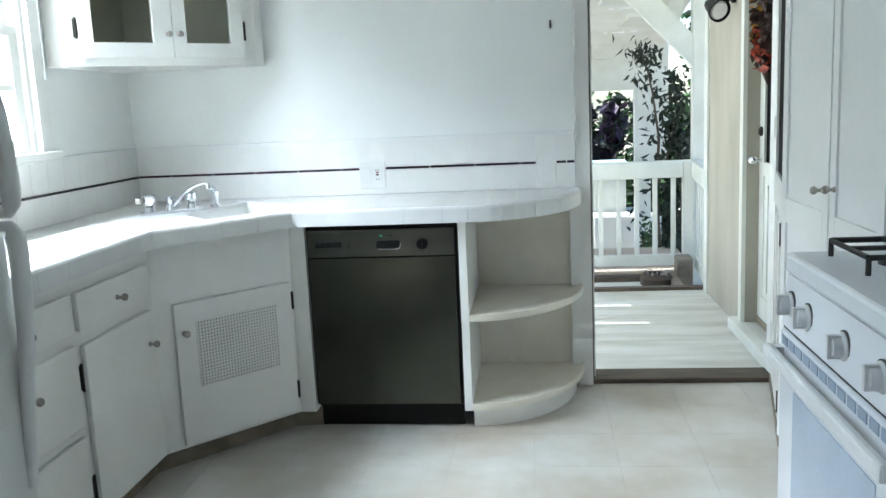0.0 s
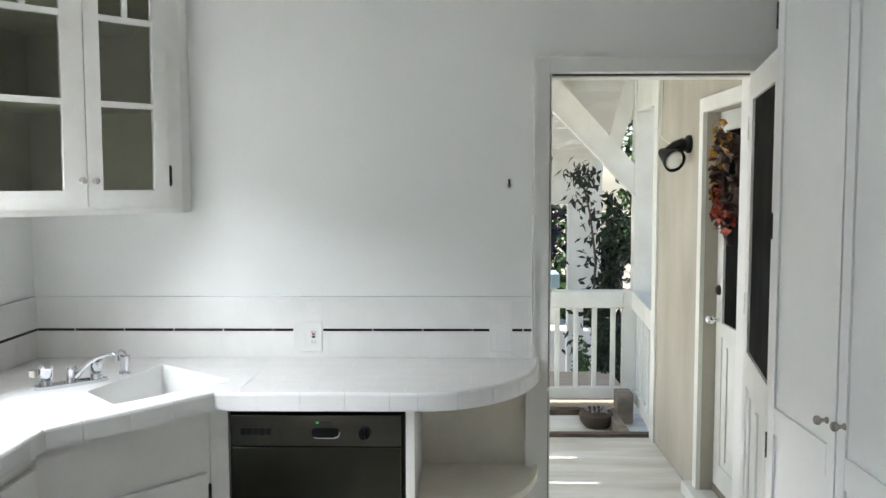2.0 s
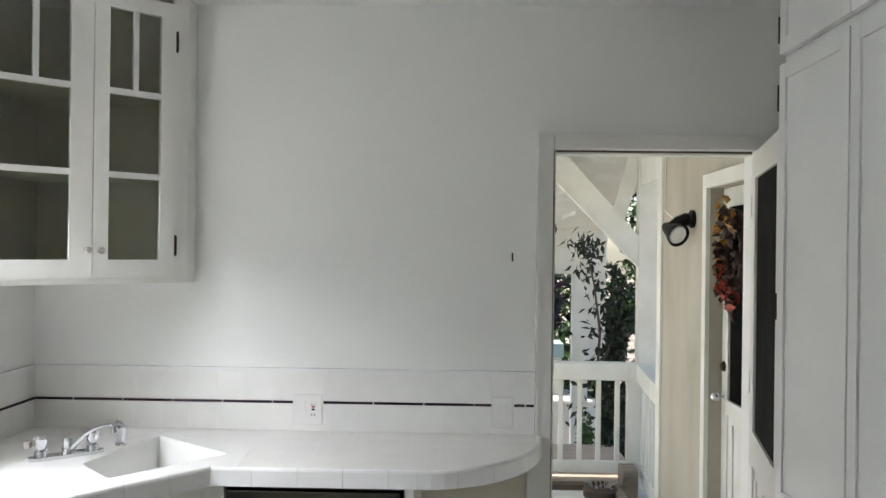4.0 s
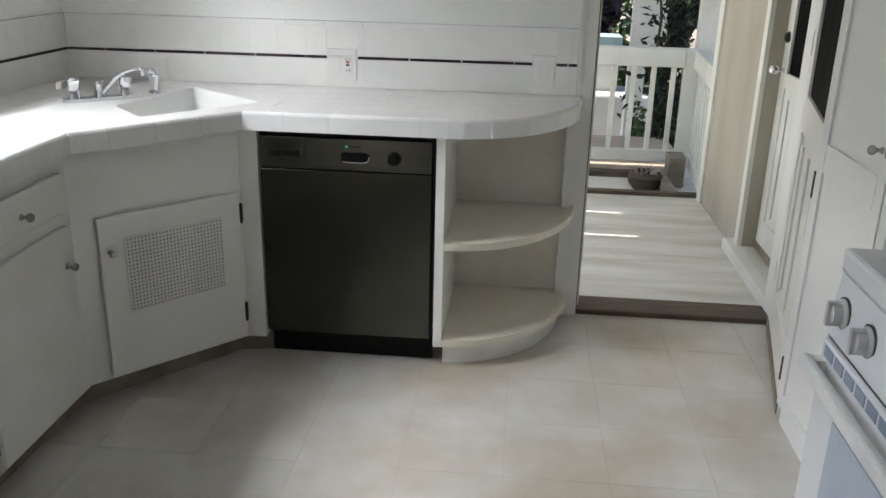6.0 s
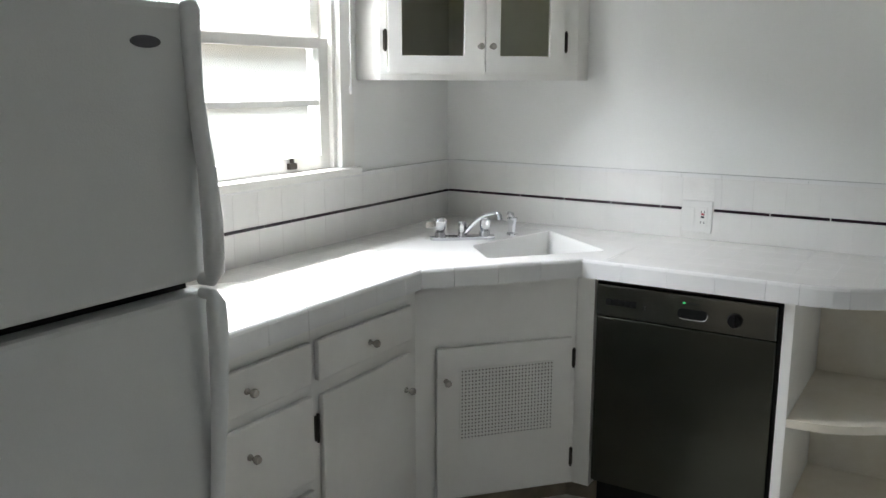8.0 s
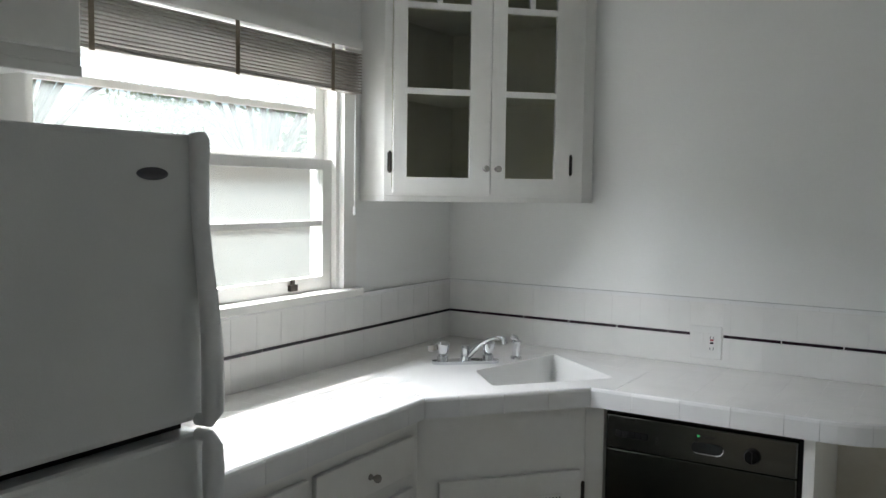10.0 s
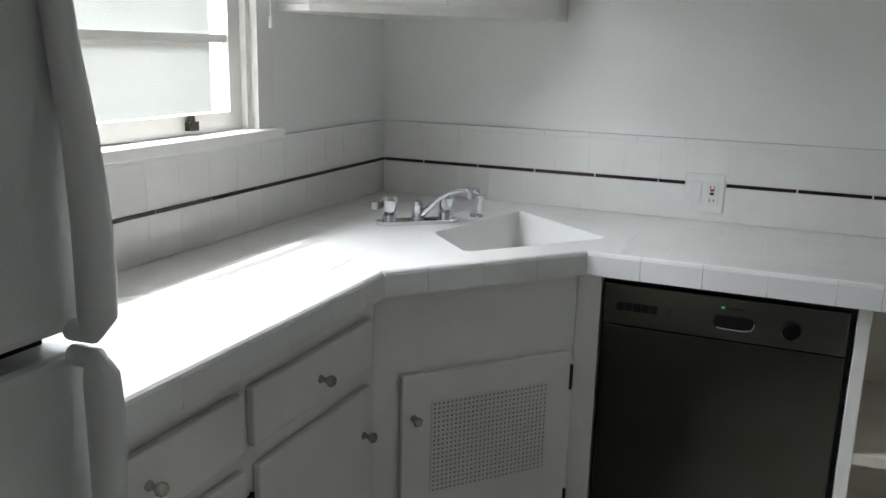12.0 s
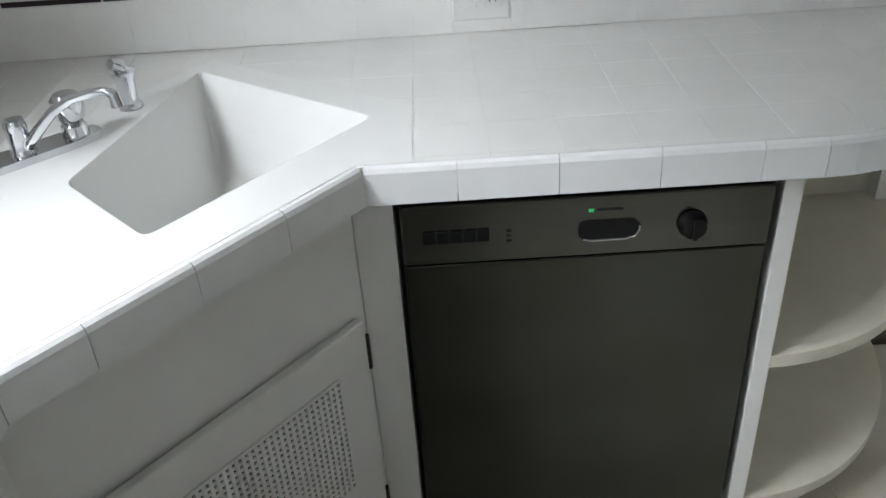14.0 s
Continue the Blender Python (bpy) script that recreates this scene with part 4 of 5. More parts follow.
def run_tiles(m, length, skip=(), tag=""):
    """x runs from the corner along the wall; gaps at the outlets."""
    def row(z0, z1, size, start, name, mat, out):
        x = start
        while x < length - 0.003:
            a, b = max(x, 0.014), min(x + size, length)
            for s0, s1 in skip:
                if a < s1 and b > s0 and z1 > 0.94 and z0 < 1.09:
                    if a < s0 - 0.004:
                        wall_piece(name, m, a + 0.0008, s0 - 0.001, z0 + 0.0007, z1 - 0.0007, out, mat, (name, tag, round(a, 3), z0, 0))
                    a = s1 + 0.001
            if b - a > 0.006:
                w = b - a
                gap = 0.0022 if name == "liner_strip" else 0.0004
                wall_piece(name, m, a + gap, b - gap, z0 + 0.0007, z1 - 0.0007, out, mat, (name, round(w, 4), round(z1 - z0, 4)))
            x += size
    row(0.9215, ZL0 - 0.001, G, 0.0755 - G, "tile", TILE, 0.0135)
    row(ZL0, ZL1, 0.2045, -0.0335, "liner_strip", LINER, 0.0155)
    row(ZL1 + 0.001, ZL1 + 0.1145, G, 0.0755 - G, "tile", TILE, 0.0135)
    row(ZL1 + 0.1155, ZL1 + 0.132, 0.152, 0.0, "cap_tile", TRIM_TILE, 0.0165)


bm = bmesh.new()
box(bm, 0.0135, DX0 - 0.066, -0.0127, -0.001, 0.921, 1.174)
box(bm, 0.001, 0.0127, -2.02, -0.001, 0.921, 1.168)
part("bed", bm, GROUT, splash)
mn = Matrix(((1, 0, 0, 0), (0, -1, 0, 0), (0, 0, 1, 0), (0, 0, 0, 1)))
mw = Matrix(((0, 1, 0, 0), (-1, 0, 0, 0), (0, 0, 1, 0), (0, 0, 0, 1)))
run_tiles(mn, DX0 - 0.067, ((1.073, 1.192), (1.876, 1.964)), "n")
run_tiles(mw, 2.02, (), "w")


def outlet(x0, x1, z0, z1, name, label, rocker=False):
    o = thing(name, label, "outlet")
    boxpart("plate", (x0, x1, -0.0185, -0.0105, z0, z1), PLATE, o, bev=0.002)
    if rocker:
        boxpart("blank_cover", (x0 + 0.025, x1 - 0.025, -0.0215, -0.0188, z0 + 0.03, z1 - 0.03), PLATE, o, bev=0.001)
        return
    xs = x0 + 0.032
    boxpart("rocker", (xs - 0.017, xs + 0.017, -0.0215, -0.0188, z0 + 0.025, z1 - 0.025), PLATE, o, bev=0.001)
    xs = x1 - 0.034
    boxpart("socket_face", (xs - 0.017, xs + 0.017, -0.0215, -0.0188, z0 + 0.025, z1 - 0.025), PLATE, o, bev=0.001)
    boxpart("test_button", (xs - 0.006, xs + 0.006, -0.0235, -0.0217, 1.017, 1.024), RED, o)
    boxpart("reset_button", (xs - 0.006, xs + 0.006, -0.0235, -0.0217, 1.006, 1.013), BLACK, o)
    for z in (z0 + 0.036, z1 - 0.045):
        for dx in (-0.006, 0.006):
            boxpart("slot", (xs + dx - 0.0012, xs + dx + 0.0012, -0.0220, -0.0216, z, z + 0.009), DARK, o)


outlet(1.075, 1.190, 0.948, 1.070, "wall_outlet", "white double outlet plate with a red test button")
outlet(1.878, 1.962, 0.948, 1.070, "blank_outlet_plate", "plain white cover plate in the backsplash", True)
hk = thing("wall_hook", "small dark metal hook on the white wall", "hook")
bm = bmesh.new()
box(bm, 1.950, 1.957, -0.005, -0.001, 1.618, 1.652)
sweep(bm, [(1.953, -0.005, 1.63), (1.953, -0.018, 1.622), (1.953, -0.022, 1.632)], 0.003, 6)
part("hook", bm, HINGE, hk)

counter_tiles()

# ---- floor tiles ----
FT = 0.3075
floor_ob = bpy.data.objects["floor"]
for i in range(-1, 11):
    for j in range(0, 20):
        x0, y1 = 1.535 - 5 * FT + i * FT, 0.005 - j * FT
        poly = [(max(x0, -0.1) + 0.0005, max(y1 - FT, SOUTH) + 0.0005), (min(x0 + FT, EAST) - 0.0005, max(y1 - FT, SOUTH) + 0.0005), (min(x0 + FT, EAST) - 0.0005, min(y1, 0) - 0.0005), (max(x0, -0.1) + 0.0005, min(y1, 0) - 0.0005)]
        if poly[1][0] - poly[0][0] < 0.02 or poly[2][1] - poly[1][1] < 0.02:
            continue
        key = ("floor", round(poly[1][0] - poly[0][0], 3), round(poly[2][1] - poly[1][1], 3))
        flat_piece("tile", poly, -0.003, 0.0 - 0.0, VINYL, floor_ob, key, bev=0.0002)

# ---- porch ----
PZ = -0.005
PW = 2.99
# The unseen western length is added to bounce sun into the porch.
structure(boxpart("porch_floor", (-1.6, PW, T + 0.021, 1.96, PZ - 0.16, PZ - 0.022), OLDWOOD), "timber under the porch boards")
pf = bpy.data.objects["porch_floor"]
y, k = T + 0.022, 0
while y < 1.95:
    w = 0.188
    boxpart("plank", (-1.6, PW, y + 0.0008, min(y + w, 1.96) - 0.0008, PZ - 0.0215, PZ - 0.0003 * (k % 3)), PORCH, pf)
    y += w
    k += 1
structure(boxpart("ground", (-80, 80, -80, 80, -1.3, -1.0), GROUND), "sunlit bare ground around the house")
structure(boxpart("landing", (-1.6, 3.2, 2.02, 3.33, -0.30, -0.22), PORCH), "pale weathered lower landing boards")
structure(boxpart("step_beam", (-1.6, 3.0, 1.961, 2.019, -0.30, 0.018), SILLWOOD), "dark porch edge beam")
structure(boxpart("landing_edge", (-1.6, 3.035, 3.27, 3.36, -0.2195, -0.175), SILLWOOD), "dark reddish landing edge board")
structure(boxpart("curb", (2.90, 2.97, 2.13, 3.20, -0.2195, -0.12), OLDWOOD, bev=0.01), "dark weathered curb beside the landing")
blk = thing("wooden_block", "grey weathered wooden block on the landing beside the curb", "block")
boxpart("block", (2.975, 3.10, 3.02, 3.20, -0.219, 0.02), OLDWOOD, blk, bev=0.012)
# porch ceiling, with unseen slits added to cast sun streaks, and its beams
structure(boxpart("house_wall_above", (-6, 7, 0.0, T, 2.66, 5.0), OUTPAINT), "white outside wall above the kitchen")
for x0, x1, y0, y1 in ((0.75, 3.5, 0.141, 1.23), (0.75, 3.5, 1.25, 1.66), (0.75, 3.5, 1.685, 3.566), (1.16, 3.5, 1.2305, 1.2495), (1.10, 3.5, 1.6605, 1.6845)):
    structure(boxpart("porch_ceiling", (x0, x1, y0, y1, 2.55, 2.60), OUTPAINT), "white painted porch ceiling boards")
for y in (2.0, 3.34):
    structure(boxpart("beam", (0.2, 3.125, y - 0.04, y + 0.04, 2.47 if y > 3 else 2.42, 2.549), OUTPAINT), "white painted porch beam")
structure(boxpart("beam", (3.17, 3.24, 1.96, 3.4, 2.2, 2.549), OUTPAINT), "white painted porch side beam")
# sloping patio roof beyond, with gaps between the boards
sl = structure(new("patio_roof"), "white boarded patio roof with narrow gaps")
yz = Matrix(((0, 0, 1, 0), (1, 0, 0, 0), (0, 1, 0, 0), (0, 0, 0, 1)))


def roof_board(x0, x1, ya, yb):
    bm = bmesh.new()
    za, zb = 2.42 - 0.17 * (ya - 3.5), 2.42 - 0.17 * (yb - 3.5)
    prism(bm, [(ya, za), (yb, zb), (yb, zb + 0.02), (ya, za + 0.02)], x0, x1, yz)
    part("board", bm, OUTPAINT, sl)


structure(boxpart("fascia", (0.75, 3.5, 3.545, 3.565, 2.385, 2.549), OUTPAINT), "white board under the porch ceiling edge")
structure(boxpart("lower_deck", (-1.0, 3.2, 3.365, 4.6, -0.30, -0.160), material("bare_deck", (0.55, 0.46, 0.37), 0.7, tint=(0.42, 0.34, 0.26), scale=8, stretch=(0.4, 3, 1), bump=0.3)), "bare wooden lower deck in the sun")
for k in range(16):
    y0 = 3.64 + k * 0.19
    slit = 0.06 if k in (6, 11) else 0.0
    roof_board(-1.0, 3.38, y0, y0 + 0.1885 - slit)
    if slit:
        for xa, xb in ((-1.0, 2.62), (2.67, 2.72), (2.86, 2.93), (3.0, 3.38)):
            roof_board(xa, xb, y0 + 0.1887 - slit, y0 + 0.1885)
structure(boxpart("patio_beam", (-1.0, 3.42, 6.45, 6.6, 1.76, 2.02), OUTPAINT), "white patio roof beam")
structure(boxpart("patio_header", (-1.0, 3.42, 6.50, 6.58, 1.395, 1.7595), OUTPAINT), "white board wall under the patio roof")
structure(boxpart("patio_post", (3.03, 3.21, 6.46, 6.62, -1.0, 1.394), OUTPAINT), "white square patio post")
structure(boxpart("patio_wall", (3.211, 3.42, 6.52, 6.56, 0.38, 1.394), OUTPAINT), "white panel beside the patio post")
structure(boxpart("garden_ledge", (0.5, 3.02, 7.2, 7.7, 0.33, 0.50), material("pool_blue", (0.40, 0.55, 0.58), 0.5)), "pale blue garden ledge")
structure(boxpart("planter_wall", (0.5, 3.0, 7.25, 7.65, -1.0, 0.3295), OUTPAINT), "white low garden wall")
# outside wall with the second door
wall_with_hole("outer_wall", PW, PW + 0.14, T + 0.001, 1.845, 2.549, [(0.142, 0.845, 0.06, 1.985)], "y", "weathered beige outside wall", STUCCO)
structure(boxpart("corner_board", (PW - 0.014, PW + 0.16, 1.846, 1.95, -0.2, 2.549), OUTPAINT), "white corner board")
structure(boxpart("trim", (PW - 0.022, PW - 0.0005, 0.8455, 0.91, 0.062, 2.055), OUTPAINT), "white casing of the porch door")
structure(boxpart("trim", (PW - 0.022, PW - 0.0005, T + 0.003, 0.845, 1.9855, 2.055), OUTPAINT), "white casing over the porch door")
structure(boxpart("trim", (PW - 0.06, PW + 0.14, T + 0.003, 0.99, PZ + 0.001, 0.06), OUTPAINT, bev=0.006), "white wooden door sill")
d2 = thing("porch_door", "cream half-glazed door with a wreath on the porch wall", "door")
DXX = 3.055
boxpart("lower_panel", (DXX + 0.006, DXX + 0.035, 0.24, 0.753, 0.22, 0.87), OUTPAINT, d2)
boxpart("stile", (DXX, DXX + 0.04, 0.144, 0.2395, 0.061, 1.983), OUTPAINT, d2)
boxpart("stile", (DXX, DXX + 0.04, 0.7535, 0.843, 0.061, 1.983), OUTPAINT, d2)
boxpart("top_rail", (DXX, DXX + 0.04, 0.24, 0.753, 1.89, 1.983), OUTPAINT, d2)
boxpart("middle_rail", (DXX, DXX + 0.04, 0.24, 0.753, 0.8705, 0.94), OUTPAINT, d2)
boxpart("bottom_rail", (DXX, DXX + 0.04, 0.24, 0.753, 0.061, 0.2195), OUTPAINT, d2)
for ym in (0.31, 0.49, 0.68):
    boxpart("moulding", (DXX - 0.002, DXX + 0.0055, ym - 0.016, ym + 0.016, 0.26, 0.83), OUTPAINT, d2, bev=0.003)
boxpart("pane", (DXX + 0.012, DXX + 0.018, 0.24, 0.753, 0.9405, 1.8895), DOORGLASS, d2, "dark glass")
boxpart("sweep", (DXX - 0.006, DXX - 0.0005, 0.15, 0.84, 0.063, 0.10), KICK_BROWN, d2, "scuffed grey bottom strip")
bm = bmesh.new()
rod(bm, (DXX, 0.80, 0.95), (DXX - 0.035, 0.80, 0.95), 0.010)
bmesh.ops.create_uvsphere(bm, u_segments=12, v_segments=8, radius=0.024, matrix=Matrix.Translation((DXX - 0.045, 0.80, 0.95)))
part("door_handle", bm, CHROME, d2, smooth=True)
bm = bmesh.new()
lathe(bm, [(0.026, 0), (0.026, 0.006), (0.016, 0.018), (0.001, 0.019)], Matrix.Translation((DXX, 0.80, 1.10)) @ Matrix.Rotation(-math.pi / 2, 4, "Y"), 14)
part("deadbolt", bm, HINGE, d2, smooth=True)

# leaves of every kind are small folded blades
rng = np.random.default_rng(7)


def leaves(name, centres, sizes, mat, parent, slim=0.45, label="", droop=0.0):
    """One mesh of folded leaf blades round the given centres."""
    n = len(centres)
    c = np.asarray(centres, float)
    s = np.asarray(sizes, float)[:, None]
    d = rng.normal(size=(n, 3))
    d[:, 2] -= droop
    d /= np.linalg.norm(d, axis=1, keepdims=True)
    side = np.cross(d, rng.normal(size=(n, 3)))
    side /= np.linalg.norm(side, axis=1, keepdims=True) + 1e-9
    up = np.cross(side, d)
    v = np.stack([c - d * s * 0.5, c + side * s * slim * 0.5 + up * s * 0.08 - d * s * 0.05, c + d * s * 0.5, c - side * s * slim * 0.5 + up * s * 0.08 - d * s * 0.05, c - d * s * 0.02], 1).reshape(-1, 3)
    faces = []
    for i in range(n):
        b = i * 5
        faces += [(b, b + 1, b + 4), (b + 1, b + 2, b + 4), (b + 2, b + 3, b + 4), (b + 3, b, b + 4)]
    me = bpy.data.meshes.new(name)
    me.from_pydata(v.tolist(), [], faces)
    me.materials.append(mat)
    ob = new(name, me)
    ob.parent = parent
    return tagged(ob, label=label, kind="stuff")


def bush(name, label, centre, size, n, leaf, mats, category="bush", clumps=14):
    b = thing(name, label, category)
    cx, cy, cz = centre
    bm = bmesh.new()
    blobs = []
    for k in range(clumps):
        p = rng.uniform(-1, 1, 3)
        p /= max(1.0, np.linalg.norm(p))
        q = (cx + p[0] * size[0] * 0.75, cy + p[1] * size[1] * 0.75, cz + p[2] * size[2] * 0.8)
        blobs.append((q, rng.uniform(0.25, 0.5)))
        sweep(bm, [(cx + p[0] * 0.08, cy + p[1] * 0.08, -1.0), (cx + p[0] * size[0] * 0.3, cy + p[1] * size[1] * 0.3, (cz - 1.0) / 2), q], [0.03, 0.02, 0.006], 5)
    part("stems", bm, BARK, b)
    for i, mt in enumerate(mats):
        m_n = n // len(mats)
        pick = rng.integers(0, clumps, m_n)
        pts = []
        for j in pick:
            (qx, qy, qz), r = blobs[j]
            g = rng.normal(size=3)
            g *= rng.uniform(0.3, 1.0) / np.linalg.norm(g)
            pts.append((qx + g[0] * r * size[0], qy + g[1] * r * size[1], qz + g[2] * r * size[2]))
        leaves("leaves", pts, rng.uniform(0.6, 1.4, m_n) * leaf, mt, b)
    return b


# railing
def railing(name, label, a, b, n):
    """From a to b in plan, n balusters."""
    r = thing(name, label, "railing")
    rm = frame_on(a, b)
    ln = math.dist(a, b)
    boxpart("top_rail", (0, ln, -0.055, 0.055, 0.635, 0.775), OUTPAINT, r, bev=0.008, m=rm)
    boxpart("bottom_rail", (0, ln, -0.03, 0.03, -0.105, -0.015), OUTPAINT, r, bev=0.004, m=rm)
    for k in range(n):
        x = (k + 0.5) * ln / n
        boxpart("baluster", (x - 0.019, x + 0.019, -0.019, 0.019, -0.0145, 0.6345), OUTPAINT, r, bev=0.003, m=rm)


railing("porch_railing", "white painted wooden porch railing with square balusters", (0.675, 3.40), (3.075, 3.40), 16)
railing("side_railing", "short white painted railing between the porch post and the wall", (3.19, 3.33), (3.075, 1.96), 9)
post = thing("porch_post", "white painted square porch post", "post")
boxpart("post", (3.161, 3.32, 3.41, 3.53, -0.30, 2.5), OUTPAINT, post, bev=0.006)
boxpart("base_block", (3.0765, 3.33, 3.335, 3.364, -0.30, -0.126), OUTPAINT, post)
boxpart("half_post", (3.0765, 3.1605, 3.35, 3.45, -0.125, 0.775), OUTPAINT, post)

# stair stringer and brace seen above the railing
st = thing("outdoor_stair", "white painted underside of an outdoor stair beside the porch", "stair")
bm = bmesh.new()
xz = Matrix(((1, 0, 0, 0), (0, 0, 1, 0), (0, 1, 0, 0), (0, 0, 0, 1)))
prism(bm, [(3.16, 1.558), (3.16, 1.79), (2.47, 2.55), (2.19, 2.55)], 3.42, 3.47, xz)
part("stringer", bm, OUTPAINT, st)
bm = bmesh.new()
prism(bm, [(3.16, 1.535), (3.16, 1.556), (2.188, 2.55), (2.168, 2.55)], 3.405, 3.48, xz)
part("bottom_edge", bm, OUTPAINT, st)
bm = bmesh.new()
prism(bm, [(2.93, 1.90), (3.04, 1.86), (3.16, 2.25), (3.16, 2.55), (3.12, 2.55)], 3.475, 3.52, xz)
part("brace", bm, OUTPAINT, st)
for k in range(6):
    zz, xx = 1.96 + k * 0.19, 2.80 - k * 0.19
    boxpart("tread", (xx - 0.13, xx + 0.13, 3.56, 4.5, zz, zz + 0.035), OUTPAINT, st)

# wall lamp
lamp = thing("wall_lamp", "black bell-shaped outdoor flood lamp with a white lens", "lamp")
bm = bmesh.new()
lathe(bm, [(0.048, 0), (0.048, 0.02), (0.03, 0.03), (0.001, 0.031)], Matrix.Translation((PW, 1.15, 1.842)) @ Matrix.Rotation(-math.pi / 2, 4, "Y"), 18)
part("wall_plate", bm, BLACK, lamp, smooth=True)
bm = bmesh.new()
sweep(bm, [(PW - 0.02, 1.15, 1.842), (2.955, 1.155, 1.842), (2.915, 1.175, 1.822), (2.872, 1.185, 1.795)], [0.028, 0.036, 0.038, 0.03], 8)
part("arm", bm, BLACK, lamp, smooth=True)
LM = look((2.872, 1.185, 1.785), (2.872 + 0.5, 1.185 - 1.3, 1.785 - 0.60))
bm = bmesh.new()
lathe(bm, [(0.001, 0.055), (0.020, 0.053), (0.032, 0.028), (0.042, -0.018), (0.060, -0.062), (0.064, -0.086), (0.058, -0.086), (0.04, -0.04), (0.001, -0.035)], LM, 24)
part("shade", bm, BLACK, lamp, "black bell shade", smooth=True)
bm = bmesh.new()
lathe(bm, [(0.035, -0.048), (0.052, -0.072), (0.046, -0.083), (0.001, -0.089)], LM, 20)
part("bulb", bm, FROST, lamp, "white lamp lens", smooth=True)
cd = thing("lamp_cord", "thin white cord hanging down the outside wall", "cord")
bm = bmesh.new()
sweep(bm, [(PW - 0.01, 1.80, 2.54), (PW - 0.008, 1.78, 2.2), (PW - 0.008, 1.79, 1.92), (PW - 0.02, 1.45, 1.84), (PW - 0.012, 1.20, 1.845)], 0.004, 6)
part("cord", bm, OUTPAINT, cd)

# wreath
wr = thing("autumn_wreath", "autumn wreath of brown, yellow and red leaves on the porch door", "wreath")
WY = 0.56
bm = bmesh.new()
pts = [(DXX - 0.03, WY + 0.135 * math.cos(a), 1.665 + 0.18 * math.sin(a)) for a in (2 * math.pi * k / 24 for k in range(25))]
sweep(bm, pts, 0.026, 6)
part("ring", bm, PETAL_B, wr)
for nm, mt, n, a0, a1, out in (("brown_leaves", PETAL_B, 150, 0, 6.28, 0.0), ("yellow_leaves", PETAL_Y, 46, -0.6, 1.3, 0.03), ("yellow_leaves", PETAL_Y, 12, 1.3, 2.4, 0.0), ("red_leaves", PETAL_R, 40, 4.1, 5.7, 0.0)):
    aa = rng.uniform(a0, a1, n)
    rr = 0.165 + out + rng.normal(size=n) * 0.032
    leaves(nm, np.stack([DXX - 0.04 - rng.uniform(0, 0.05, n), WY + 0.80 * rr * np.cos(aa), 1.665 + 1.15 * rr * np.sin(aa)], 1), rng.uniform(0.035, 0.075, n), mt, wr, slim=0.6)
bm = bmesh.new()
sweep(bm, [(DXX - 0.04, WY + 0.01, 1.49), (DXX - 0.045, WY + 0.02, 1.42), (DXX - 0.035, WY, 1.34)], [0.030, 0.026, 0.008], 7)
part("hanging_tail", bm, PETAL_B, wr, "dark drooping tail of the wreath")

# basket on the landing
bk = thing("plant_basket", "dark round basket with dry twigs on the lower landing", "basket")
bm = bmesh.new()
lathe(bm, [(0.085, 0.0), (0.125, 0.05), (0.13, 0.10), (0.105, 0.135), (0.098, 0.133), (0.11, 0.09), (0.001, 0.07)], Matrix.Translation((2.80, 2.95, -0.219)), 20)
part("basket", bm, WICKER, bk, smooth=True)
bm = bmesh.new()
for k in range(44):
    a, r = rng.uniform(0, 6.28), rng.uniform(0.02, 0.1)
    h = rng.uniform(0.03, 0.07)
    p = Vector((2.80 + 0.05 * math.cos(a), 2.95 + 0.05 * math.sin(a), -0.16))
    q = Vector((2.80 + (0.05 + r) * math.cos(a + 0.4), 2.95 + (0.05 + r) * math.sin(a + 0.4), -0.11 + h))
    sweep(bm, [p, (p + q) / 2 + Vector((0, 0, 0.04)), q], 0.003, 4)
part("twigs", bm, material("dry_twig", (0.45, 0.42, 0.38), 0.5), bk)

# climbing vine on a thin stem
vine = thing("climbing_vine", "dark green climbing vine beyond the porch railing", "vine")
bm = bmesh.new()
path = [(3.05, 4.6, -1.0), (3.06, 4.6, -0.2), (3.02, 4.6, 0.4), (3.05, 4.6, 0.9), (2.99, 4.6, 1.35), (2.93, 4.62, 1.62), (2.86, 4.6, 1.80)]
sweep(bm, path, [0.022, 0.02, 0.016, 0.013, 0.010, 0.007, 0.004], 7)
sweep(bm, [path[2], (3.15, 4.6, 0.8), (3.22, 4.6, 1.25)], [0.012, 0.009, 0.004], 6)
part("stem", bm, BARK, vine)
tops = []
for k in range(230):
    t = rng.uniform(0, 1) ** 0.8 * (len(path) - 2) + 1
    i = min(int(t), len(path) - 2)
    p = np.array(path[i]) * (1 - t + i) + np.array(path[i + 1]) * (t - i)
    spread = 0.09 + 0.05 * (t < 3.5)
    tops.append(p + rng.normal(size=3) * (spread, 0.07, 0.05))
for k in range(60):
    tops.append(np.array((3.17, 4.6, 0.95)) + rng.normal(size=3) * (0.05, 0.06, 0.25))
for k in range(900):
    tops.append(np.array((3.20, 4.63, rng.uniform(-0.95, 1.5))) + rng.normal(size=3) * (0.06, 0.06, 0.05))
leaves("leaves", tops, rng.uniform(0.06, 0.13, len(tops)), LEAF_DARK, vine, slim=0.38, droop=0.6)

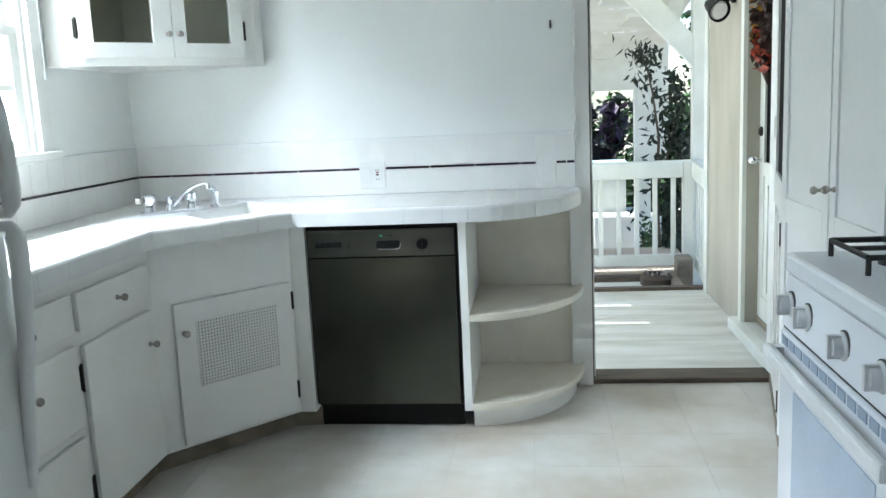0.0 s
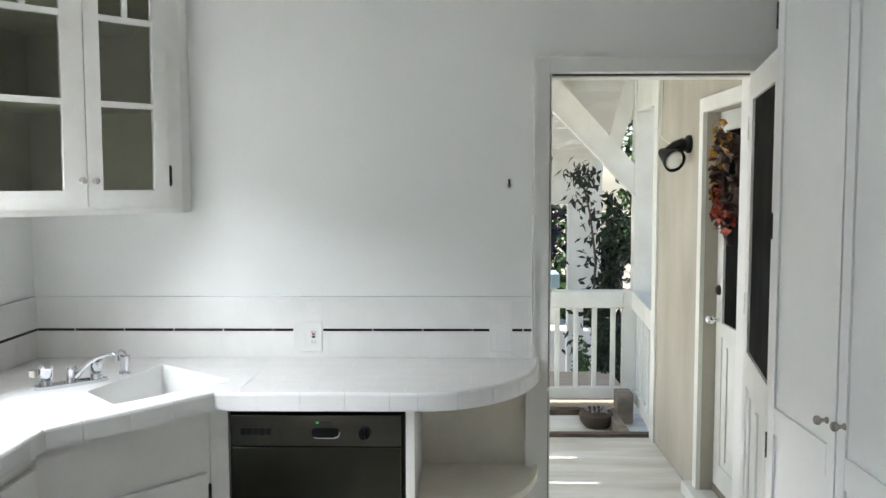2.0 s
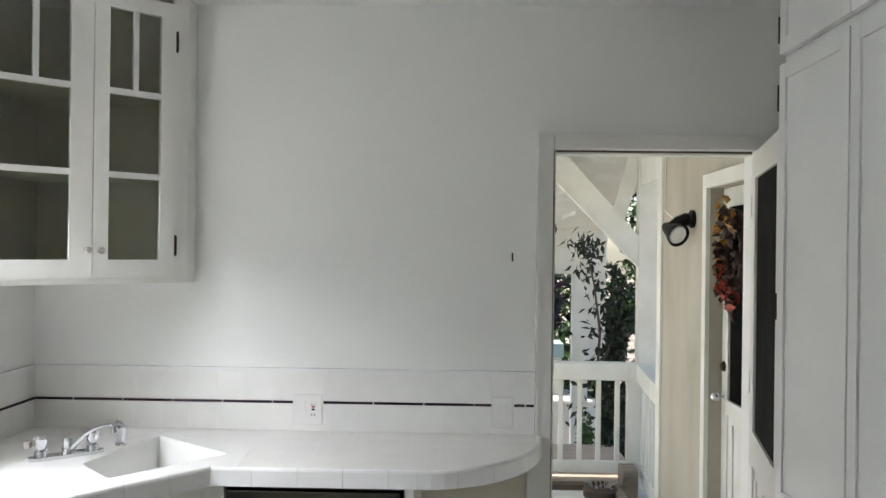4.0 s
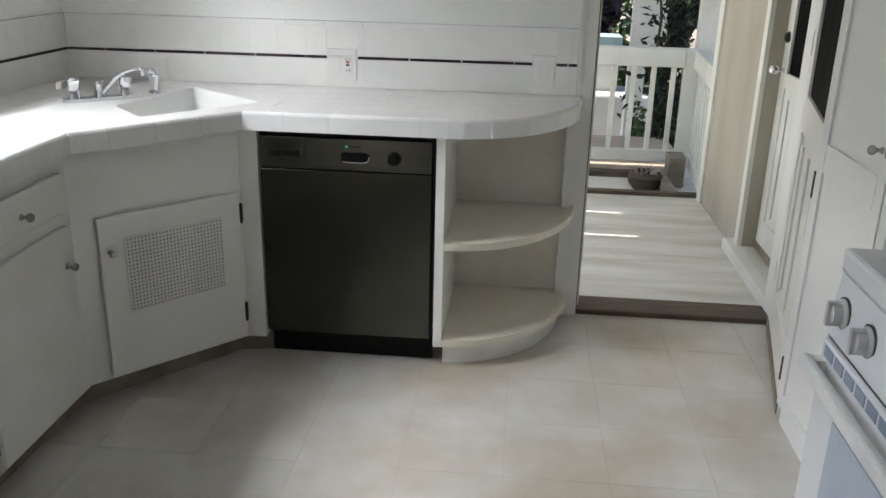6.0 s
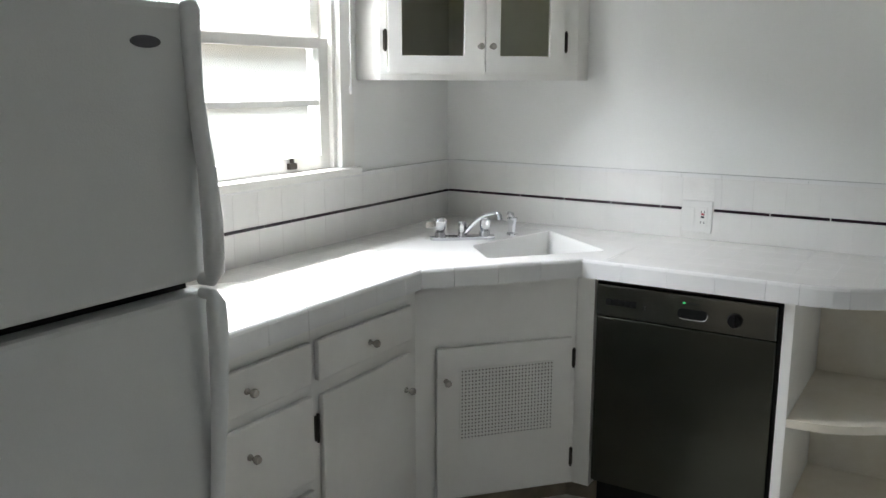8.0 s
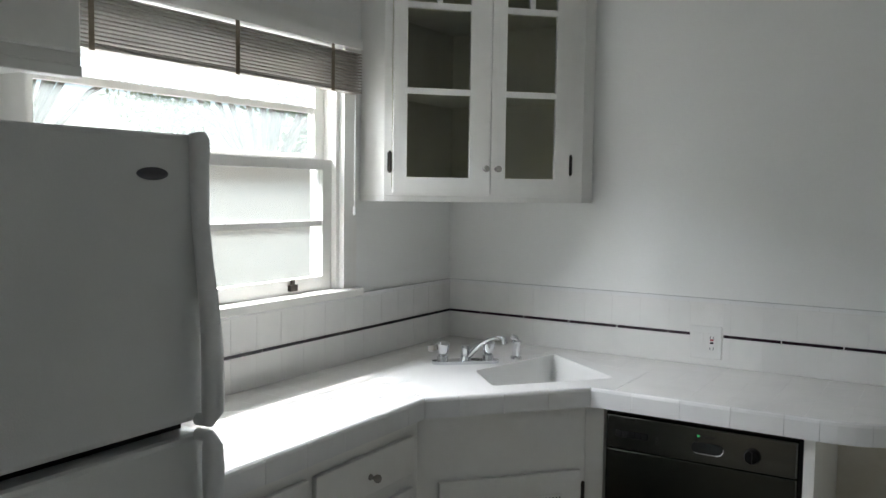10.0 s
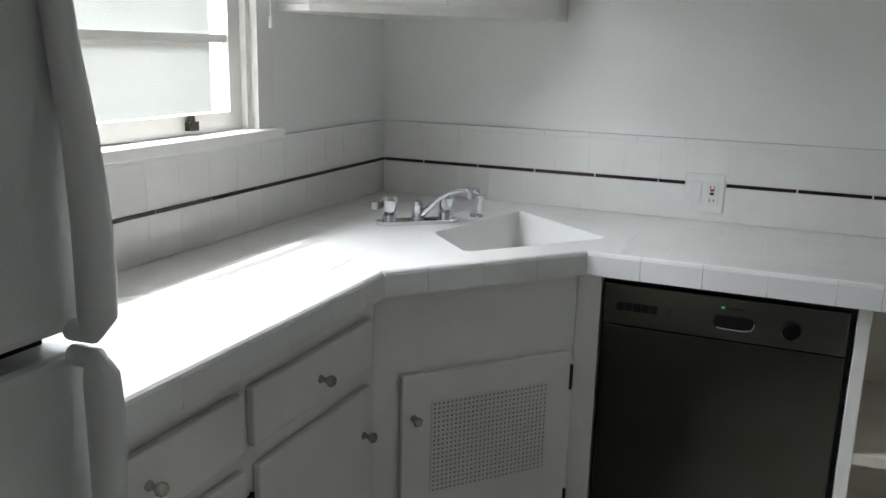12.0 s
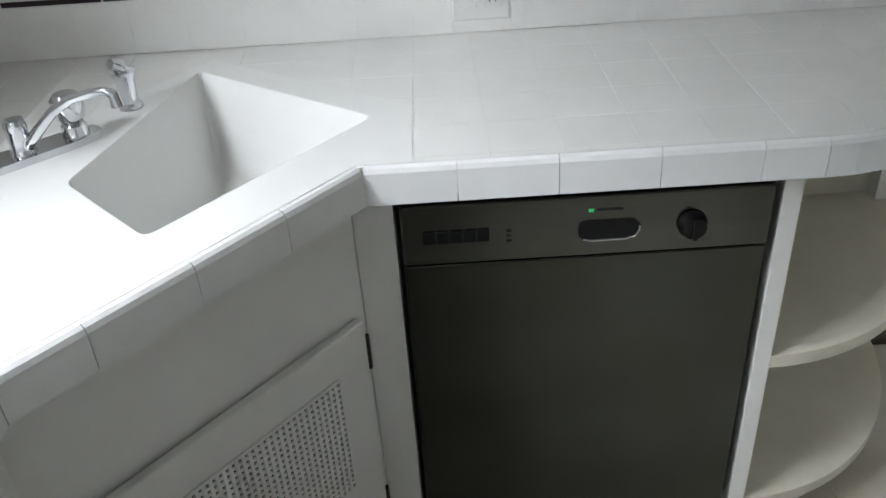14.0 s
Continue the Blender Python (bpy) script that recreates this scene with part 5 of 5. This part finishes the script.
# garden beyond
bush("garden_bush", "dark green dense garden bush in strong sun", (3.75, 7.3, 0.0), (0.62, 0.5, 1.15), 6000, 0.13, [LEAF_DARK, LEAF])
bush("garden_bush", "purple-leaved garden bush behind the patio opening", (2.72, 8.4, 0.6), (0.4, 0.4, 0.8), 1500, 0.2, [LEAF_PURPLE, LEAF_DARK])
bush("garden_hedge", "tall green sunlit garden hedge", (2.4, 10.2, 0.6), (2.2, 0.7, 2.0), 5200, 0.17, [LEAF, LEAF_LIGHT, LEAF_DARK], "hedge", 34)
bush("garden_hedge", "tall dark garden hedge with light gaps", (5.4, 9.0, 1.2), (1.6, 0.8, 2.6), 5200, 0.17, [LEAF_LIGHT, LEAF, LEAF_DARK], "hedge", 40)
bush("potted_shrub", "low light-green shrub in the sun beyond the railing", (3.02, 5.6, -0.45), (0.2, 0.2, 0.42), 700, 0.07, [LEAF_LIGHT, LEAF])
# White block added to give the bright patch beyond the railing.
bright_block = thing("bright_patch_block", "low white block standing in for the bright patch beyond the railing", "table")
boxpart("bright_top", (2.55, 3.40, 6.9, 7.7, -0.75, -0.14), material("bright_white", (0.72, 0.72, 0.70), 0.8, bump=0.3), bright_block, bev=0.03)
boxpart("dark_base", (2.65, 3.30, 7.0, 7.6, -0.985, -0.751), DARK, bright_block)
structure(boxpart("path", (0.5, 3.6, 3.8, 9.5, -0.999, -0.985), material("pale_paving", (0.55, 0.52, 0.46), 0.8, tint=(0.45, 0.42, 0.37))), "pale sunlit paving behind the house")

# seen through the kitchen window; the pale ground strip is unseen, added for bounce
structure(boxpart("path", (-3.09, -0.3, -9, 12, -0.999, -0.98), bpy.data.materials["pale_paving"]), "unseen pale ground strip added to bounce sun between the houses")
# Brightness is put into the pale colour; this face gets no direct sun.
structure(boxpart("neighbour_wall", (-3.3, -3.1, -9, 12, -1.0, 1.80), NEIGHBOUR), "pale beige neighbouring wall")
structure(boxpart("wall_coping", (-3.34, -3.06, -9, 12, 1.8005, 1.85), NEIGHBOUR), "coping of the neighbouring wall")


def tree(label, x, y, h, r, n):
    t = thing("tree", label, "tree", "trees behind the neighbouring wall")
    bm = bmesh.new()
    sweep(bm, [(x, y, -1.0), (x + 0.1, y, 0.5), (x, y + 0.1, h * 0.6)], [0.14, 0.11, 0.06], 9)
    tips = []
    for k in range(16):
        a, u = rng.uniform(0, 6.28), rng.uniform(0.3, 1.0)
        tip = (x + r * u * math.cos(a), y + r * u * math.sin(a), h * rng.uniform(0.6, 1.05))
        sweep(bm, [(x, y, h * 0.35 + 0.3 * rng.uniform(0, 1)), ((x + tip[0]) / 2, (y + tip[1]) / 2, (h * 0.5 + tip[2]) / 2), tip], [0.05, 0.03, 0.01], 6)
        tips.append(tip)
    part("trunk", bm, BARK, t)
    pts = []
    for k in range(n):
        q = tips[rng.integers(0, len(tips))]
        g = rng.normal(size=3)
        g *= rng.uniform(0.2, 1) / np.linalg.norm(g) * r * 0.42
        pts.append((q[0] + g[0], q[1] + g[1], q[2] + g[2] * 0.8))
    leaves("crown", pts, rng.uniform(0.07, 0.14, n), LEAF_PALE, t)


tree("light green tree behind the neighbouring wall", -5.4, 4.6, 3.6, 1.6, 8000)
tree("light green tree behind the neighbouring wall", -5.2, 7.2, 3.4, 1.5, 7000)
tree("tall light green tree behind the neighbouring wall", -6.8, 2.2, 4.2, 1.9, 8000)
